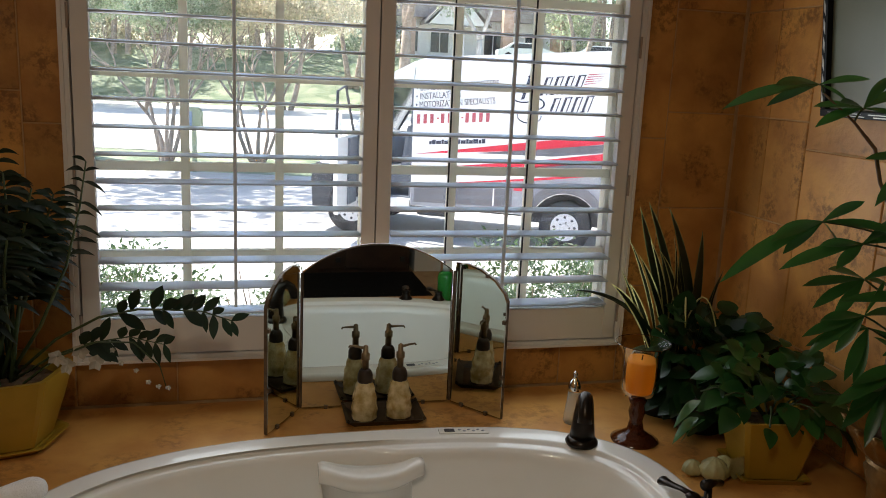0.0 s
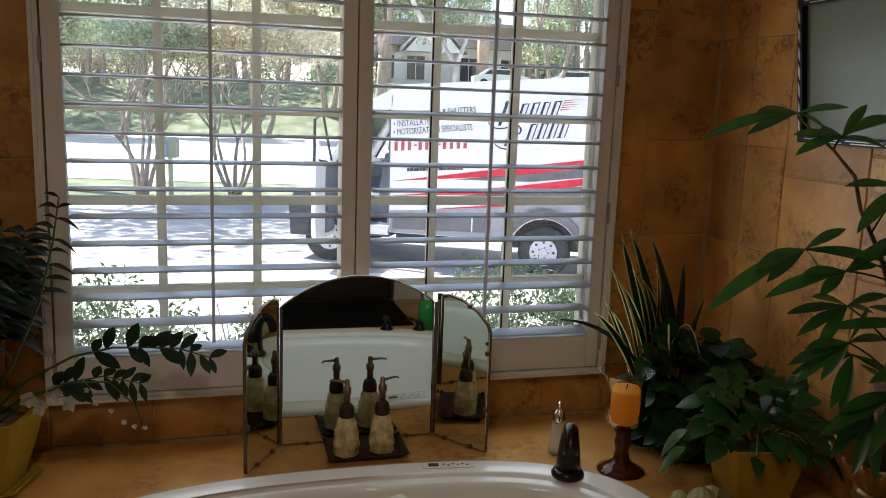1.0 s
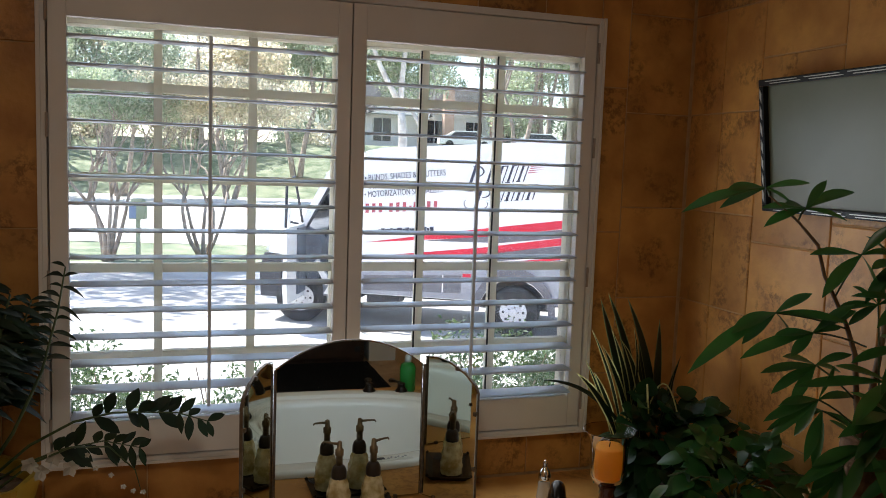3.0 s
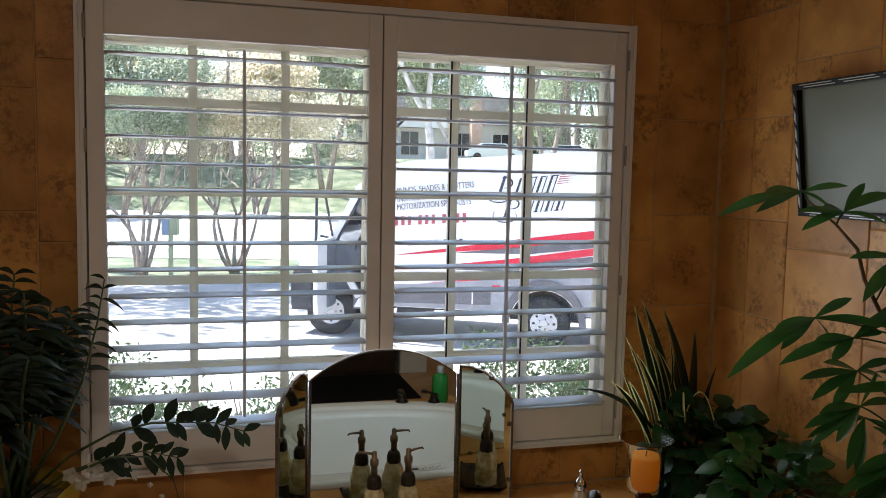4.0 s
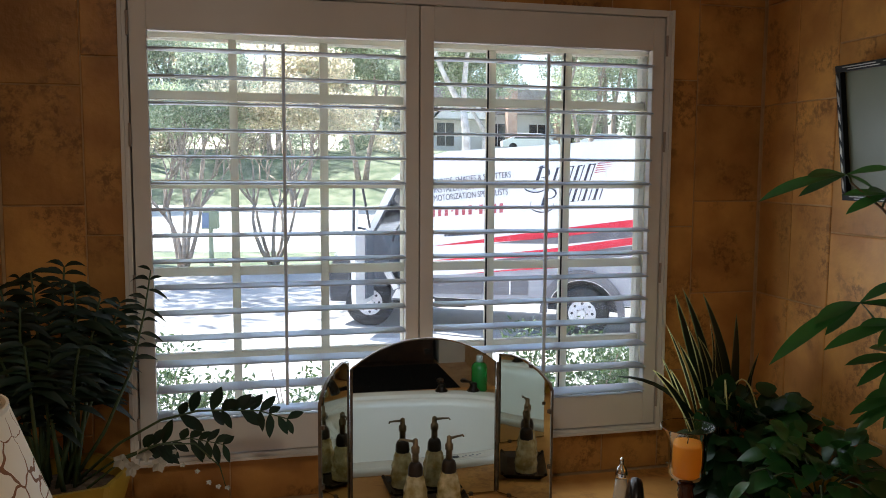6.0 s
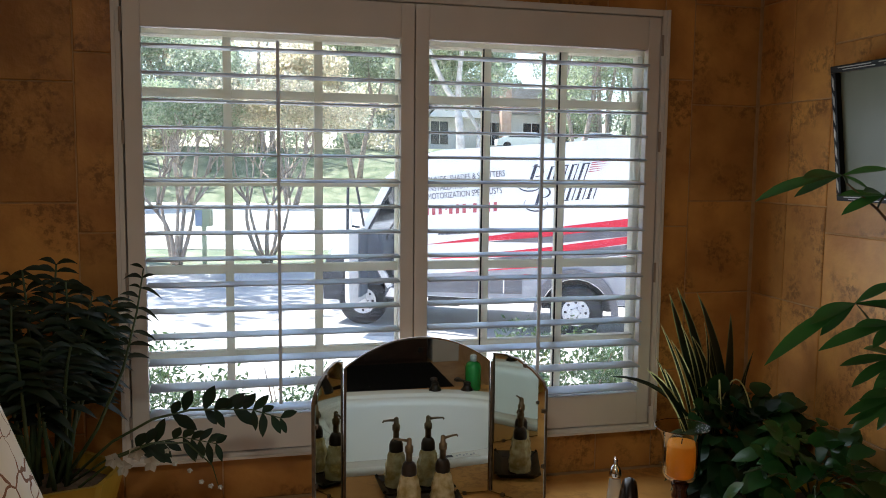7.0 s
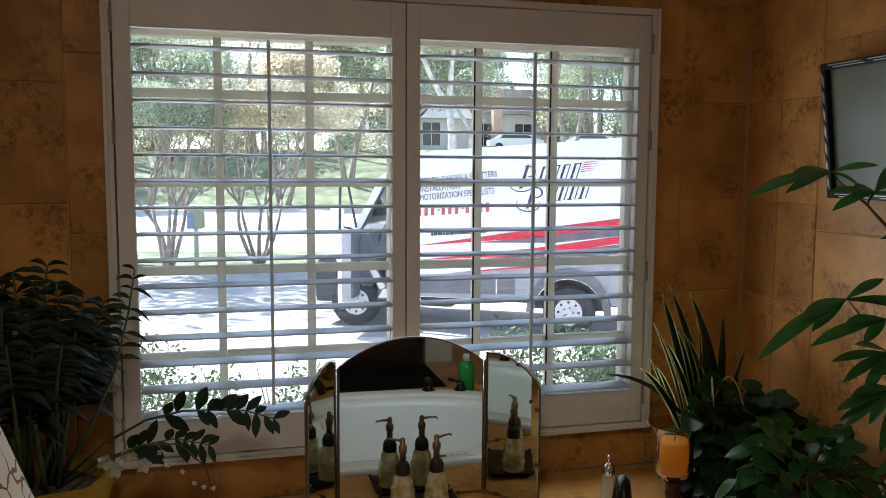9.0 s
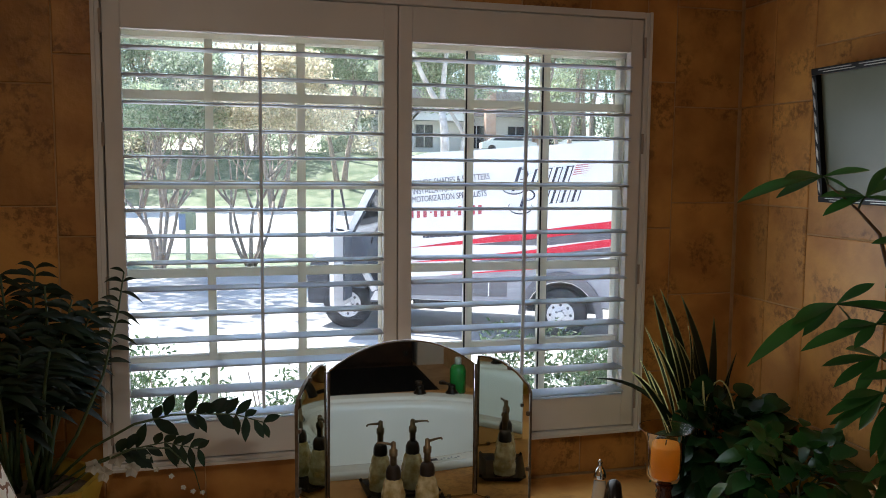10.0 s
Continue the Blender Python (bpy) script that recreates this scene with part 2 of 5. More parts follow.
def blade(bm, base, way, up, length, width, bend=0.0, n=4, fold=0.15, tip=0.0, belly=0.45):
    """A leaf: a folded strip with a midrib, widest at belly, drooping by bend."""
    base, way, up = Vector(base), Vector(way).normalized(), Vector(up)
    side = way.cross(up)
    side = side.normalized() if side.length > 1e-4 else way.orthogonal().normalized()
    up = side.cross(way).normalized()
    rows = []
    for i in range(n + 1):
        t = i / n
        w = width * 0.5 * (math.sin(math.pi * min(t / (2 * belly), 0.5)) if t < belly else math.cos(math.pi * 0.5 * (t - belly) / (1 - belly)) ** 0.8) if 0 < i < n else width * (0.06 if i == 0 else tip)
        mid = base + way * (length * t) - Vector((0, 0, 1)) * (bend * length * t * t)
        rows.append((bm.verts.new(mid + side * w + up * w * fold), bm.verts.new(mid), bm.verts.new(mid - side * w + up * w * fold)))
    for a, b in zip(rows, rows[1:]):
        bm.faces.new((a[0], a[1], b[1], b[0]))
        bm.faces.new((a[1], a[2], b[2], b[1]))


rnd = random.Random(7)
D = 0.597                       # top of the tub deck
X0, X1 = -1.262, 1.276          # alcove side walls
G = -0.74                       # ground outside

# ---- room shell ----
def shell():
    bm = boxes((-1.5, -0.918, 0.022, 0.24, 0, 2.75), (0.897, 1.5, 0.022, 0.24, 0, 2.75), (-0.918, 0.897, 0.022, 0.24, 0, 0.745), (-0.918, 0.897, 0.022, 0.24, 2.232, 2.75))
    tagged(part("wall_north", bm, GROUT), "tiled bathroom wall around the window", "wall", kind="structure")
    tagged(part("wall_east", boxes((X1 + 0.008, X1 + 0.2, -5.2, 0.02, 0, 2.75)), GROUT), "brown stone tiled bathroom side wall", "wall", kind="structure")
    tagged(part("wall_west", boxes((X0 - 0.2, X0 - 0.008, -5.2, 0.02, 0, 2.75)), GROUT), "brown stone tiled bathroom side wall", "wall", kind="structure")
    tagged(part("wall_south", boxes((X0 - 0.2, X1 + 0.2, -5.4, -5.2, 0, 2.75)), PLASTER), "plain tan bathroom wall", "wall", kind="structure")
    tagged(part("wall_return", boxes((1.05, X1 + 0.006, -5.199, -4.36, 0.001, 2.749)), PLASTER), "white painted wall end beside the vanity", "wall", kind="structure")
    tagged(part("ceiling", boxes((X0 - 0.2, X1 + 0.2, -5.4, 0.24, 2.75, 2.9)), CEIL), "plain off-white painted ceiling", "ceiling", kind="structure")
    tagged(part("floor", boxes((X0 - 0.2, X1 + 0.2, -5.4, 0.02, -0.2, 0)), FLOOR), "tan stone bathroom floor", "floor", kind="structure")


shell()

# ---- bathtub deck and tub ----
TC, TA, TB = (-0.125, -0.837), 0.855, 0.505


def tub_point(a, off, z):
    c, s = math.cos(a), math.sin(a)
    n = 2.9 if c > 0 else 2.35
    k = (abs(c) ** n + abs(s) ** n) ** (-1 / n)
    return (TC[0] + (TA - off) * c * k, TC[1] + (TB - off) * s * k, z)


def deck():
    n = 96
    bm = bmesh.new()
    corners = [(X0, -0.0, 0), (X1, 0.0, 0), (X1, -1.42, 0), (X0, -1.42, 0)]
    inner, outer = [], []
    for i in range(n):
        a = 2 * math.pi * i / n
        p = tub_point(a, 0.02, D)
        dx, dy = p[0] - TC[0], p[1] - TC[1]
        k = min(((X1 - TC[0]) / dx if dx > 0 else (X0 - TC[0]) / dx) if abs(dx) > 1e-6 else 99, ((0.0 - TC[1]) / dy if dy > 0 else (-1.42 - TC[1]) / dy) if abs(dy) > 1e-6 else 99)
        q = (TC[0] + dx * k, TC[1] + dy * k, D)
        inner.append(p)
        outer.append(q)
    for cx, cy, _ in corners:
        j = min(range(n), key=lambda i: (outer[i][0] - cx) ** 2 + (outer[i][1] - cy) ** 2)
        outer[j] = (cx, cy, D)
    low = [(x, y, D - 0.03) for x, y, z in outer]
    lowi = [(x, y, D - 0.03) for x, y, z in inner]
    rings(bm, [lowi, inner, outer, low], False, False)
    tagged(part("tub_deck", bm, DECK), "polished orange-brown stone tub surround deck", "tub deck", kind="structure")
    tagged(part("tub_skirt", boxes((X0, X1, -1.415, -1.375, 0.0, D - 0.031)), TILE), "brown stone tiled front of the tub deck", "tub skirt", kind="structure")


def bathtub():
    n = 96
    ang = [2 * math.pi * i / n for i in range(n)]
    prof = [(0.0, D + 0.001), (-0.002, D + 0.012), (0.0, D + 0.02), (0.006, D + 0.0255), (0.014, D + 0.027), (0.018, D + 0.0272), (0.074, D + 0.0268), (0.078, D + 0.0262), (0.084, D + 0.0225), (0.088, D + 0.0165), (0.092, D + 0.0145), (0.096, D + 0.014), (0.112, D + 0.0125), (0.118, D + 0.010), (0.126, D - 0.002), (0.132, D - 0.02), (0.142, D - 0.07), (0.16, D - 0.2), (0.185, D - 0.34), (0.205, D - 0.39), (0.24, D - 0.425), (0.3, D - 0.44)]
    def inset(a, o):
        notch = 0.0
        if o > 0.08:
            x = tub_point(a, 0, 0)[0]
            if math.sin(a) > 0 and x < 0.02:
                notch = -0.022 * min(1, (0.02 - x) / 0.05)
        return o + notch
    bm = rings(bmesh.new(), [[tub_point(a, inset(a, o), z) for a in ang] for o, z in prof], False, True)
    tub = empty("bathtub", (TC[0], TC[1], 0))
    tagged(tub, "white acrylic oval soaking tub set into the stone deck", "bathtub")
    body = part("basin", bm, ACRYLIC, tub, smooth=True)
    body.location = (-TC[0], -TC[1], 0)
    # moulded neck rest: a scooped block that runs down the wall
    loops = []
    for i in range(21):
        u = -1 + i / 10
        w = (1 - abs(u) ** 8)
        dip, out = 0.04 * (1 - abs(u) ** 2.6), 0.034 * (1 - u * u) ** 0.8
        y0, yf, zt = -0.437, -0.500 - out, D + 0.012 - dip - 0.02 * (1 - w)
        x = -0.07 + 0.148 * u
        xs = -0.07 + 0.118 * u
        loops.append([(x, y0, zt - 0.012), (x, y0 - 0.012, zt - 0.001), (x, yf + 0.012, zt), (x, yf, zt - 0.01), (x, yf - 0.001, zt - 0.034), (x, yf + 0.008, zt - 0.046), (xs, yf + 0.022, zt - 0.06), (xs, yf + 0.002, D - 0.2), (xs, y0, D - 0.2)])
    rest = part("neck_rest", rings(bmesh.new(), loops), ACRYLIC, tub, "moulded white neck rest", smooth=True)
    rest.location = (-TC[0], -TC[1], 0)
    # control pad on the rim
    bm = bmesh.new()
    pad = part("control_pad", box(bm, -0.075, 0.075, -0.02, 0.02, 0, 0.003), ACRYLIC, tub, "flat white whirlpool control pad", bevel=0.001)
    pad.matrix_local = pose(0.22 - TC[0], -0.385 - TC[1], D + 0.0268, 0, 0, -6)
    part("display", boxes((-0.058, -0.028, -0.009, 0.009, 0.003, 0.0045)), TRIM, pad, "small black display")
    for i in range(6):
        part("button", lathe([(0.005, 0.003), (0.004, 0.0045)], 8, centre=(-0.012 + 0.014 * i, 0.004 - 0.008 * (i % 2), 0)), GREYV, pad)
    return tub


deck()
TUB = bathtub()

# ---- window and shutters ----
def window():
    win = empty("window_1", (0, 0, 0))
    tagged(win, "white multi-pane window behind the shutters", "window", kind="structure")
    y0, y1 = 0.12, 0.165
    fr = boxes((-0.918, -0.868, y0, y1 + 0.03, 0.745, 2.232), (0.866, 0.897, y0, y1 + 0.03, 0.745, 2.232), (-0.868, 0.866, y0, y1 + 0.03, 0.745, 0.80), (-0.868, 0.866, y0, y1 + 0.03, 2.092, 2.232), (-0.03, 0.03, y0, y1 + 0.02, 0.80, 2.092))
    part("window_frame", fr, VINYL, win)
    part("window_sill", boxes((-0.915, 0.89, 0.062, y0 - 0.001, 0.746, 0.765)), PAINT, win)
    for x0, x1, xa, xb in ((-0.868, -0.03, -0.59, -0.297), (0.03, 0.866, 0.286, 0.568)):
        for x in (xa, xb):
            part("muntin", boxes((x - 0.013, x + 0.013, y0 + 0.01, y1, 0.80, 2.092)), VINYL, win)
            if x0 > 0:
                part("gasket", boxes((x - 0.018, x - 0.0132, y0 + 0.006, y0 + 0.011, 0.80, 2.092)), DARKGAP, win)
        for z in (1.913, 1.629, 1.342, 1.056):
            for p, q in ((x0, xa - 0.0135), (xa + 0.0135, xb - 0.0135), (xb + 0.0135, x1)):
                part("muntin", boxes((p, q, y0 + 0.012, y1, z - 0.014, z + 0.014)), VINYL, win)
        pane = part("pane", boxes((x0, x1, y0 + 0.03, y0 + 0.034, 0.80, 2.092)), GLASS, win)
        pane.visible_shadow = False


def louver_bm(w):
    bm = bmesh.new()
    loops = []
    for x in (-w / 2, w / 2):
        loops.append([(x, 0.0445 * math.cos(2 * math.pi * k / 16), 0.0052 * math.sin(2 * math.pi * k / 16)) for k in range(16)])
    return rings(bm, loops)


def shutters():
    fr = empty("shutter_frame", (0, 0, 0))
    tagged(fr, "white painted shutter surround fixed to the wall", "window frame", kind="structure")
    for nm, q in (("frame_stile", (-0.918, -0.893, -0.014, 0.06, 0.747, 2.231)), ("frame_stile", (0.872, 0.897, -0.014, 0.06, 0.747, 2.231)), ("frame_rail", (-0.8925, 0.8715, -0.014, 0.06, 0.747, 0.768)), ("frame_rail", (-0.8925, 0.8715, -0.014, 0.06, 2.209, 2.231))):
        part(nm, boxes(q), PAINT, fr, bevel=0.003)
    # dark strips added behind the gaps to show the shade in them
    for x0, x1 in ((-0.8925, -0.868), (0.8475, 0.8715), (-0.016, 0.016)):
        part("rebate_strip", boxes((x0, x1, 0.0265, 0.034, 0.7685, 2.2085)), HINGE, fr, "dark strip added for the shade in the shutter joint")
    part("frame_moulding", boxes((-0.918, -0.906, -0.022, -0.0141, 0.747, 2.231)), PAINT, fr, bevel=0.002)
    part("frame_moulding", boxes((0.886, 0.897, -0.022, -0.0141, 0.747, 2.231)), PAINT, fr, bevel=0.002)
    part("frame_moulding", boxes((-0.905, 0.884, -0.022, -0.0141, 0.747, 0.757)), PAINT, fr, bevel=0.002)
    for a, b, o0, o1, hx in ((-0.888, -0.002, -0.838, -0.046, -0.8915), (0.002, 0.868, 0.047, 0.823, 0.871)):
        c = (a + b) / 2
        sh = empty("shutter_panel", (c, 0.008, 0))
        tagged(sh, "white plantation shutter panel with open louvers", "shutter", "window shutters")
        for nm, q in (("stile", (a - c, o0 - c, -0.016, 0.016, 0.772, 2.205)), ("stile", (o1 - c, b - c, -0.016, 0.016, 0.772, 2.205)), ("top_rail", (o0 - c, o1 - c, -0.015, 0.015, 2.094, 2.205)), ("bottom_rail", (o0 - c, o1 - c, -0.015, 0.015, 0.772, 0.886))):
            part(nm, boxes(q), PAINT, sh, bevel=0.0025)
        mesh, off = None, (o0 + o1) / 2 - c
        for i in range(15):
            if mesh is None:
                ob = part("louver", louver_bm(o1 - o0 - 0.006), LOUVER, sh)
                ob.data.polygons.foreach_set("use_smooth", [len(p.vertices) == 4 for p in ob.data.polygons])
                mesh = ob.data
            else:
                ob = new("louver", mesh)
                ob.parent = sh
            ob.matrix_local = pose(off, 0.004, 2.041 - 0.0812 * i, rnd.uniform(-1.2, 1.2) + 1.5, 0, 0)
        rod = (-0.437 if a < 0 else 0.426) - c
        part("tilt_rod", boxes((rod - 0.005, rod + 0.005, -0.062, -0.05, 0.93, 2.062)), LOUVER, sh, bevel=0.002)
        for i in range(14):
            part("staple", tube([(rod, -0.05, 2.041 - 0.0812 * i), (rod, -0.04, 2.041 - 0.0812 * i)], 0.0015, 5), ALUM, sh)
        for z in (2.11, 1.78, 1.32, 0.87):
            part("hinge", tube([(hx - c, -0.025, z - 0.035), (hx - c, -0.025, z + 0.035)], 0.0045, 8), HINGE, sh)


window()
shutters()

# ---- trifold mirror ----
def mirror_panel(name, outline, parent, m):
    """A bevelled glass pane in its own x-z plane with a dark wooden back."""
    k = len(outline)
    cx, cz = sum(p[0] for p in outline) / k, sum(p[1] for p in outline) / k
    def shrink(d):
        res = []
        for x, z in outline:
            v = Vector((x - cx, z - cz))
            res.append((cx + v.x * (1 - d / v.length), cz + v.y * (1 - d / v.length)))
        return res
    back = part("backing", rings(bmesh.new(), [[(x, 0.012, z) for x, z in outline], [(x, 0.002, z) for x, z in outline]]), MIRROR_EDGE, parent)
    back.matrix_local = m
    a, b = outline, shrink(0.0045)
    bm = bmesh.new()
    va, vb = [bm.verts.new((x, 0.0005, z)) for x, z in a], [bm.verts.new((x, -0.0005, z)) for x, z in b]
    for i in range(k):
        bm.faces.new((va[i], va[(i + 1) % k], vb[(i + 1) % k], vb[i])).material_index = 1
    bm.faces.new(vb)
    ob = part(name, bm, (MIRROR, BEVEL), parent)
    ob.matrix_local = m
    return ob


def trifold_mirror():
    th = empty("vanity_mirror", (0.0, -0.095, D))
    tagged(th, "three-panel vanity mirror with an arched top standing on the deck", "mirror")
    h = 0.452
    mid = [(-0.238, 0.004), (0.243, 0.004)] + [(0.243 - 0.481 * i / 16, h + 0.088 * (1 - abs(2 * i / 16 - 1) ** 2.1)) for i in range(17)]
    mirror_panel("centre_glass", mid, th, Matrix())
    # wings fold forwards
    wing = [(0.0, 0.004), (0.212, 0.004), (0.212, 0.39), (0.20, 0.415), (0.16, 0.448), (0.1, 0.474), (0.045, 0.482), (0.0, 0.478)]
    right, left = pose(0.250, -0.004, 0, 0, 0, -54), pose(-0.245, -0.004, 0, 0, 0, 60)
    mirror_panel("wing_glass", [(x * 0.99, z) for x, z in wing], th, right)
    mirror_panel("wing_glass", [(-x * 0.99, z) for x, z in wing][::-1], th, left)
    for m, sx in ((right, 1), (left, -1)):
        for x, z in ((0.05, 0.004), (0.15, 0.004), (0.206, 0.14), (0.204, 0.32), (0.13, 0.455)):
            clip = part("clip", boxes((x * sx - 0.006, x * sx + 0.006, -0.005, 0.0015, z - 0.003, z + 0.009)), MIRROR_EDGE, th, "small dark metal clip")
            clip.matrix_local = m
    for x, y in ((-0.241, -0.006), (0.246, -0.006)):
        part("hinge_strip", boxes((x - 0.003, x + 0.003, y - 0.004, y + 0.004, 0.01, h)), MIRROR_EDGE, th)
    for x in (-0.16, 0.16):
        part("clip", boxes((x - 0.006, x + 0.006, -0.005, 0.0, 0.0, 0.011)), MIRROR_EDGE, th, "small dark metal clip")
    return th


trifold_mirror()

# ---- outside ----
SA = radians(13)


def street(u, v, z=0.0):
    """Street frame: u along the kerb to the right, v away from the house."""
    return Vector((u * math.cos(SA) + v * math.sin(SA), 9.1 - u * math.sin(SA) + v * math.cos(SA), G + z))


def bank(v):
    """Height of the grassy bank beyond the street."""
    return min(max(0.0, (v - 40) * 0.38 + 0.07), 3.7)


def bank_at(x, y):
    return G + bank(x * math.sin(SA) + (y - 9.1) * math.cos(SA))


def strip(name, u0, u1, v0, v1, z, material, label, wave=0.0, n=24):
    bm = bmesh.new()
    lo, hi = [], []
    for i in range(n + 1):
        u = u0 + (u1 - u0) * i / n
        w = wave * (noise.noise((u * 0.35, v0, 0)))
        lo.append(bm.verts.new(street(u, v0 + w, z)))
        hi.append(bm.verts.new(street(u, v1 + wave * noise.noise((u * 0.3, v1, 5)), z)))
    for i in range(n):
        bm.faces.new((lo[i], lo[i + 1], hi[i + 1], hi[i]))
    return tagged(part(name, bm, material), label, name.split("_")[0], kind="structure")


def outside_ground():
    bm = bmesh.new()
    vs = [bm.verts.new(p) for p in ((-2500, 0.24, G), (2500, 0.24, G), (2500, 2500, G), (-2500, 2500, G))]
    bm.faces.new(vs)
    tagged(part("ground", bm, GRASS), "green lawn ground around the street", "ground", kind="structure")
    strip("pavement", -30, 40, -5.6, 0.0, 0.012, CONCRETE, "sunlit pale concrete drive")
    strip("road", -60, 60, 0.0, 7.4, 0.008, ASPHALT, "grey asphalt roadway under dappled shade")
    strip("pavement_far", -80, 120, 11.8, 40, 0.016, CONCRETE, "sunlit pale concrete street", 1.0)
    bm = bmesh.new()
    us, vs = [-90 + 6 * i for i in range(36)], [38 + 1.5 * j for j in range(12)] + [60, 75, 110]
    grid = [[bm.verts.new(street(u, v + (0.8 * noise.noise((u * 0.2, 3, 1)) if v < 40 else 0), -0.05 + bank(v) + (0.12 * noise.noise((u * 0.3, v * 0.3, 2)) if v > 40 else 0))) for v in vs] for u in us]
    for i in range(len(us) - 1):
        for j in range(len(vs) - 1):
            bm.faces.new((grid[i][j], grid[i + 1][j], grid[i + 1][j + 1], grid[i][j + 1]))
    tagged(part("lawn_bank", bm, GRASS, smooth=True), "sunlit grassy bank rising beyond the street", "ground", kind="structure")
    # unseen eave, sized to keep direct sun off the shutters
    tagged(part("eave", boxes((-8, 8, 0.24, 1.05, 2.45, 2.55)), PAINT), "unseen white eave added to shade the window", "eave", kind="structure")
    tagged(part("outer_wall", boxes((-8, -1.501, 0.03, 0.24, G, 2.45), (1.501, 8, 0.03, 0.24, G, 2.45), (-1.5, 1.5, 0.03, 0.239, G, -0.001)), BRICK), "brick house wall outside", "wall", kind="structure")


outside_ground()

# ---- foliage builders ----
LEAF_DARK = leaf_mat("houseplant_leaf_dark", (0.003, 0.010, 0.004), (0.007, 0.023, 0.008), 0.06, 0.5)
LEAF_MID = leaf_mat("houseplant_leaf", (0.015, 0.058, 0.014), (0.036, 0.118, 0.024), 0.22, 0.3)
LEAF_IVY = leaf_mat("ivy_leaf", (0.008, 0.030, 0.009), (0.020, 0.066, 0.017), 0.15, 0.35)
LEAF_CREAM = leaf_mat("variegated_edge", (0.46, 0.44, 0.17), (0.58, 0.54, 0.25), 0.2, 0.4)
LEAF_EDGE = leaf_mat("pale_green_edge", (0.11, 0.13, 0.05), (0.17, 0.19, 0.08), 0.2, 0.4)
# cream shares and the beige of LEAF_GOLD paint in sun sparkle and sky gaps
LEAF_SUN = strew(leaf_mat("tree_leaf", (0.14, 0.20, 0.12), (0.32, 0.36, 0.26), 0.5, 0.4, 0.7), (0.66, 0.60, 0.50), 0.3)
LEAF_GOLD = strew(leaf_mat("tree_leaf_gold", (0.34, 0.30, 0.21), (0.60, 0.52, 0.44), 0.5, 0.4, 0.65), (0.12, 0.18, 0.11), 0.38)
LEAF_DEEP = strew(leaf_mat("tree_leaf_deep", (0.13, 0.18, 0.13), (0.29, 0.33, 0.26), 0.5, 0.4, 0.7), (0.66, 0.63, 0.56), 0.36)
LEAF_HEDGE = leaf_mat("shrub_leaf", (0.028, 0.058, 0.026), (0.075, 0.12, 0.055), 0.3, 0.6)
PETAL = leaf_mat("orchid_petal", (0.32, 0.28, 0.22), (0.44, 0.39, 0.32), 0.3, 0.5)
STEM = mat("green_stem", (0.03, 0.055, 0.02), 0.5, color2=(0.06, 0.085, 0.03), scale=20)
WOODSTEM = mat("woody_stem", (0.10, 0.06, 0.03), 0.7, color2=(0.16, 0.1, 0.05), scale=20)


def leaf_cloud(name, blobs, count, size, material, parent=None, seed=1, stretch=1.9, droop=0.3):
    """Many small leaves strewn through ellipsoids (x, y, z, rx, ry, rz), denser towards their rims."""
    g = np.random.default_rng(seed)
    w = np.array([b[3] * b[4] * b[5] for b in blobs]) ** 0.67
    pick = g.choice(len(blobs), count, p=w / w.sum())
    b = np.array(blobs)[pick]
    d = g.normal(size=(count, 3))
    d /= np.linalg.norm(d, axis=1)[:, None]
    r = g.uniform(0.25, 1.0, count) ** 0.5 * (1 + 0.22 * np.sin(d[:, 0] * 7 + pick) * np.cos(d[:, 1] * 6 + pick * 2))
    c = b[:, :3] + d * r[:, None] * b[:, 3:]
    way = g.normal(size=(count, 3))
    way[:, 2] -= droop
    way /= np.linalg.norm(way, axis=1)[:, None]
    side = np.cross(way, g.normal(size=(count, 3)))
    side /= np.linalg.norm(side, axis=1)[:, None]
    s = size * g.uniform(0.6, 1.35, count)[:, None]
    a, e = c - way * s * stretch / 2, c + way * s * stretch / 2
    v = np.stack([a, c + side * s * 0.5 - way * s * 0.1, e, c - side * s * 0.5 - way * s * 0.1], 1).reshape(-1, 3)
    me = bpy.data.meshes.new(name)
    me.from_pydata(v.tolist(), [], np.arange(count * 4).reshape(-1, 4).tolist())
    me.materials.append(material)
    ob = new(name, me)
    if parent is not None:
        ob.parent = parent
    return ob


def limb(bm, rng, a, way, length, r, depth, ends, twist=1.0):
    """A limb that bends and forks."""
    way = way.normalized()
    bend = Vector((rng.uniform(-1, 1), rng.uniform(-1, 1), rng.uniform(0, 0.6))) * length * 0.12 * twist
    c = a + way * length
    pts = curve_points(a, (a + c) / 2 + bend, c, 5)
    tube(pts, [r * (1 - 0.45 * i / 4) for i in range(5)], 6, bm)
    ends.append(c)
    if depth:
        for _ in range(rng.choice((2, 2, 3))):
            turn = Vector((rng.uniform(-1, 1), rng.uniform(-1, 1), rng.uniform(-0.2, 0.5))) * 0.62
            limb(bm, rng, c, way + turn, length * rng.uniform(0.55, 0.8), r * (0.52 if twist == 1.0 else 0.6), depth - 1, ends, twist)


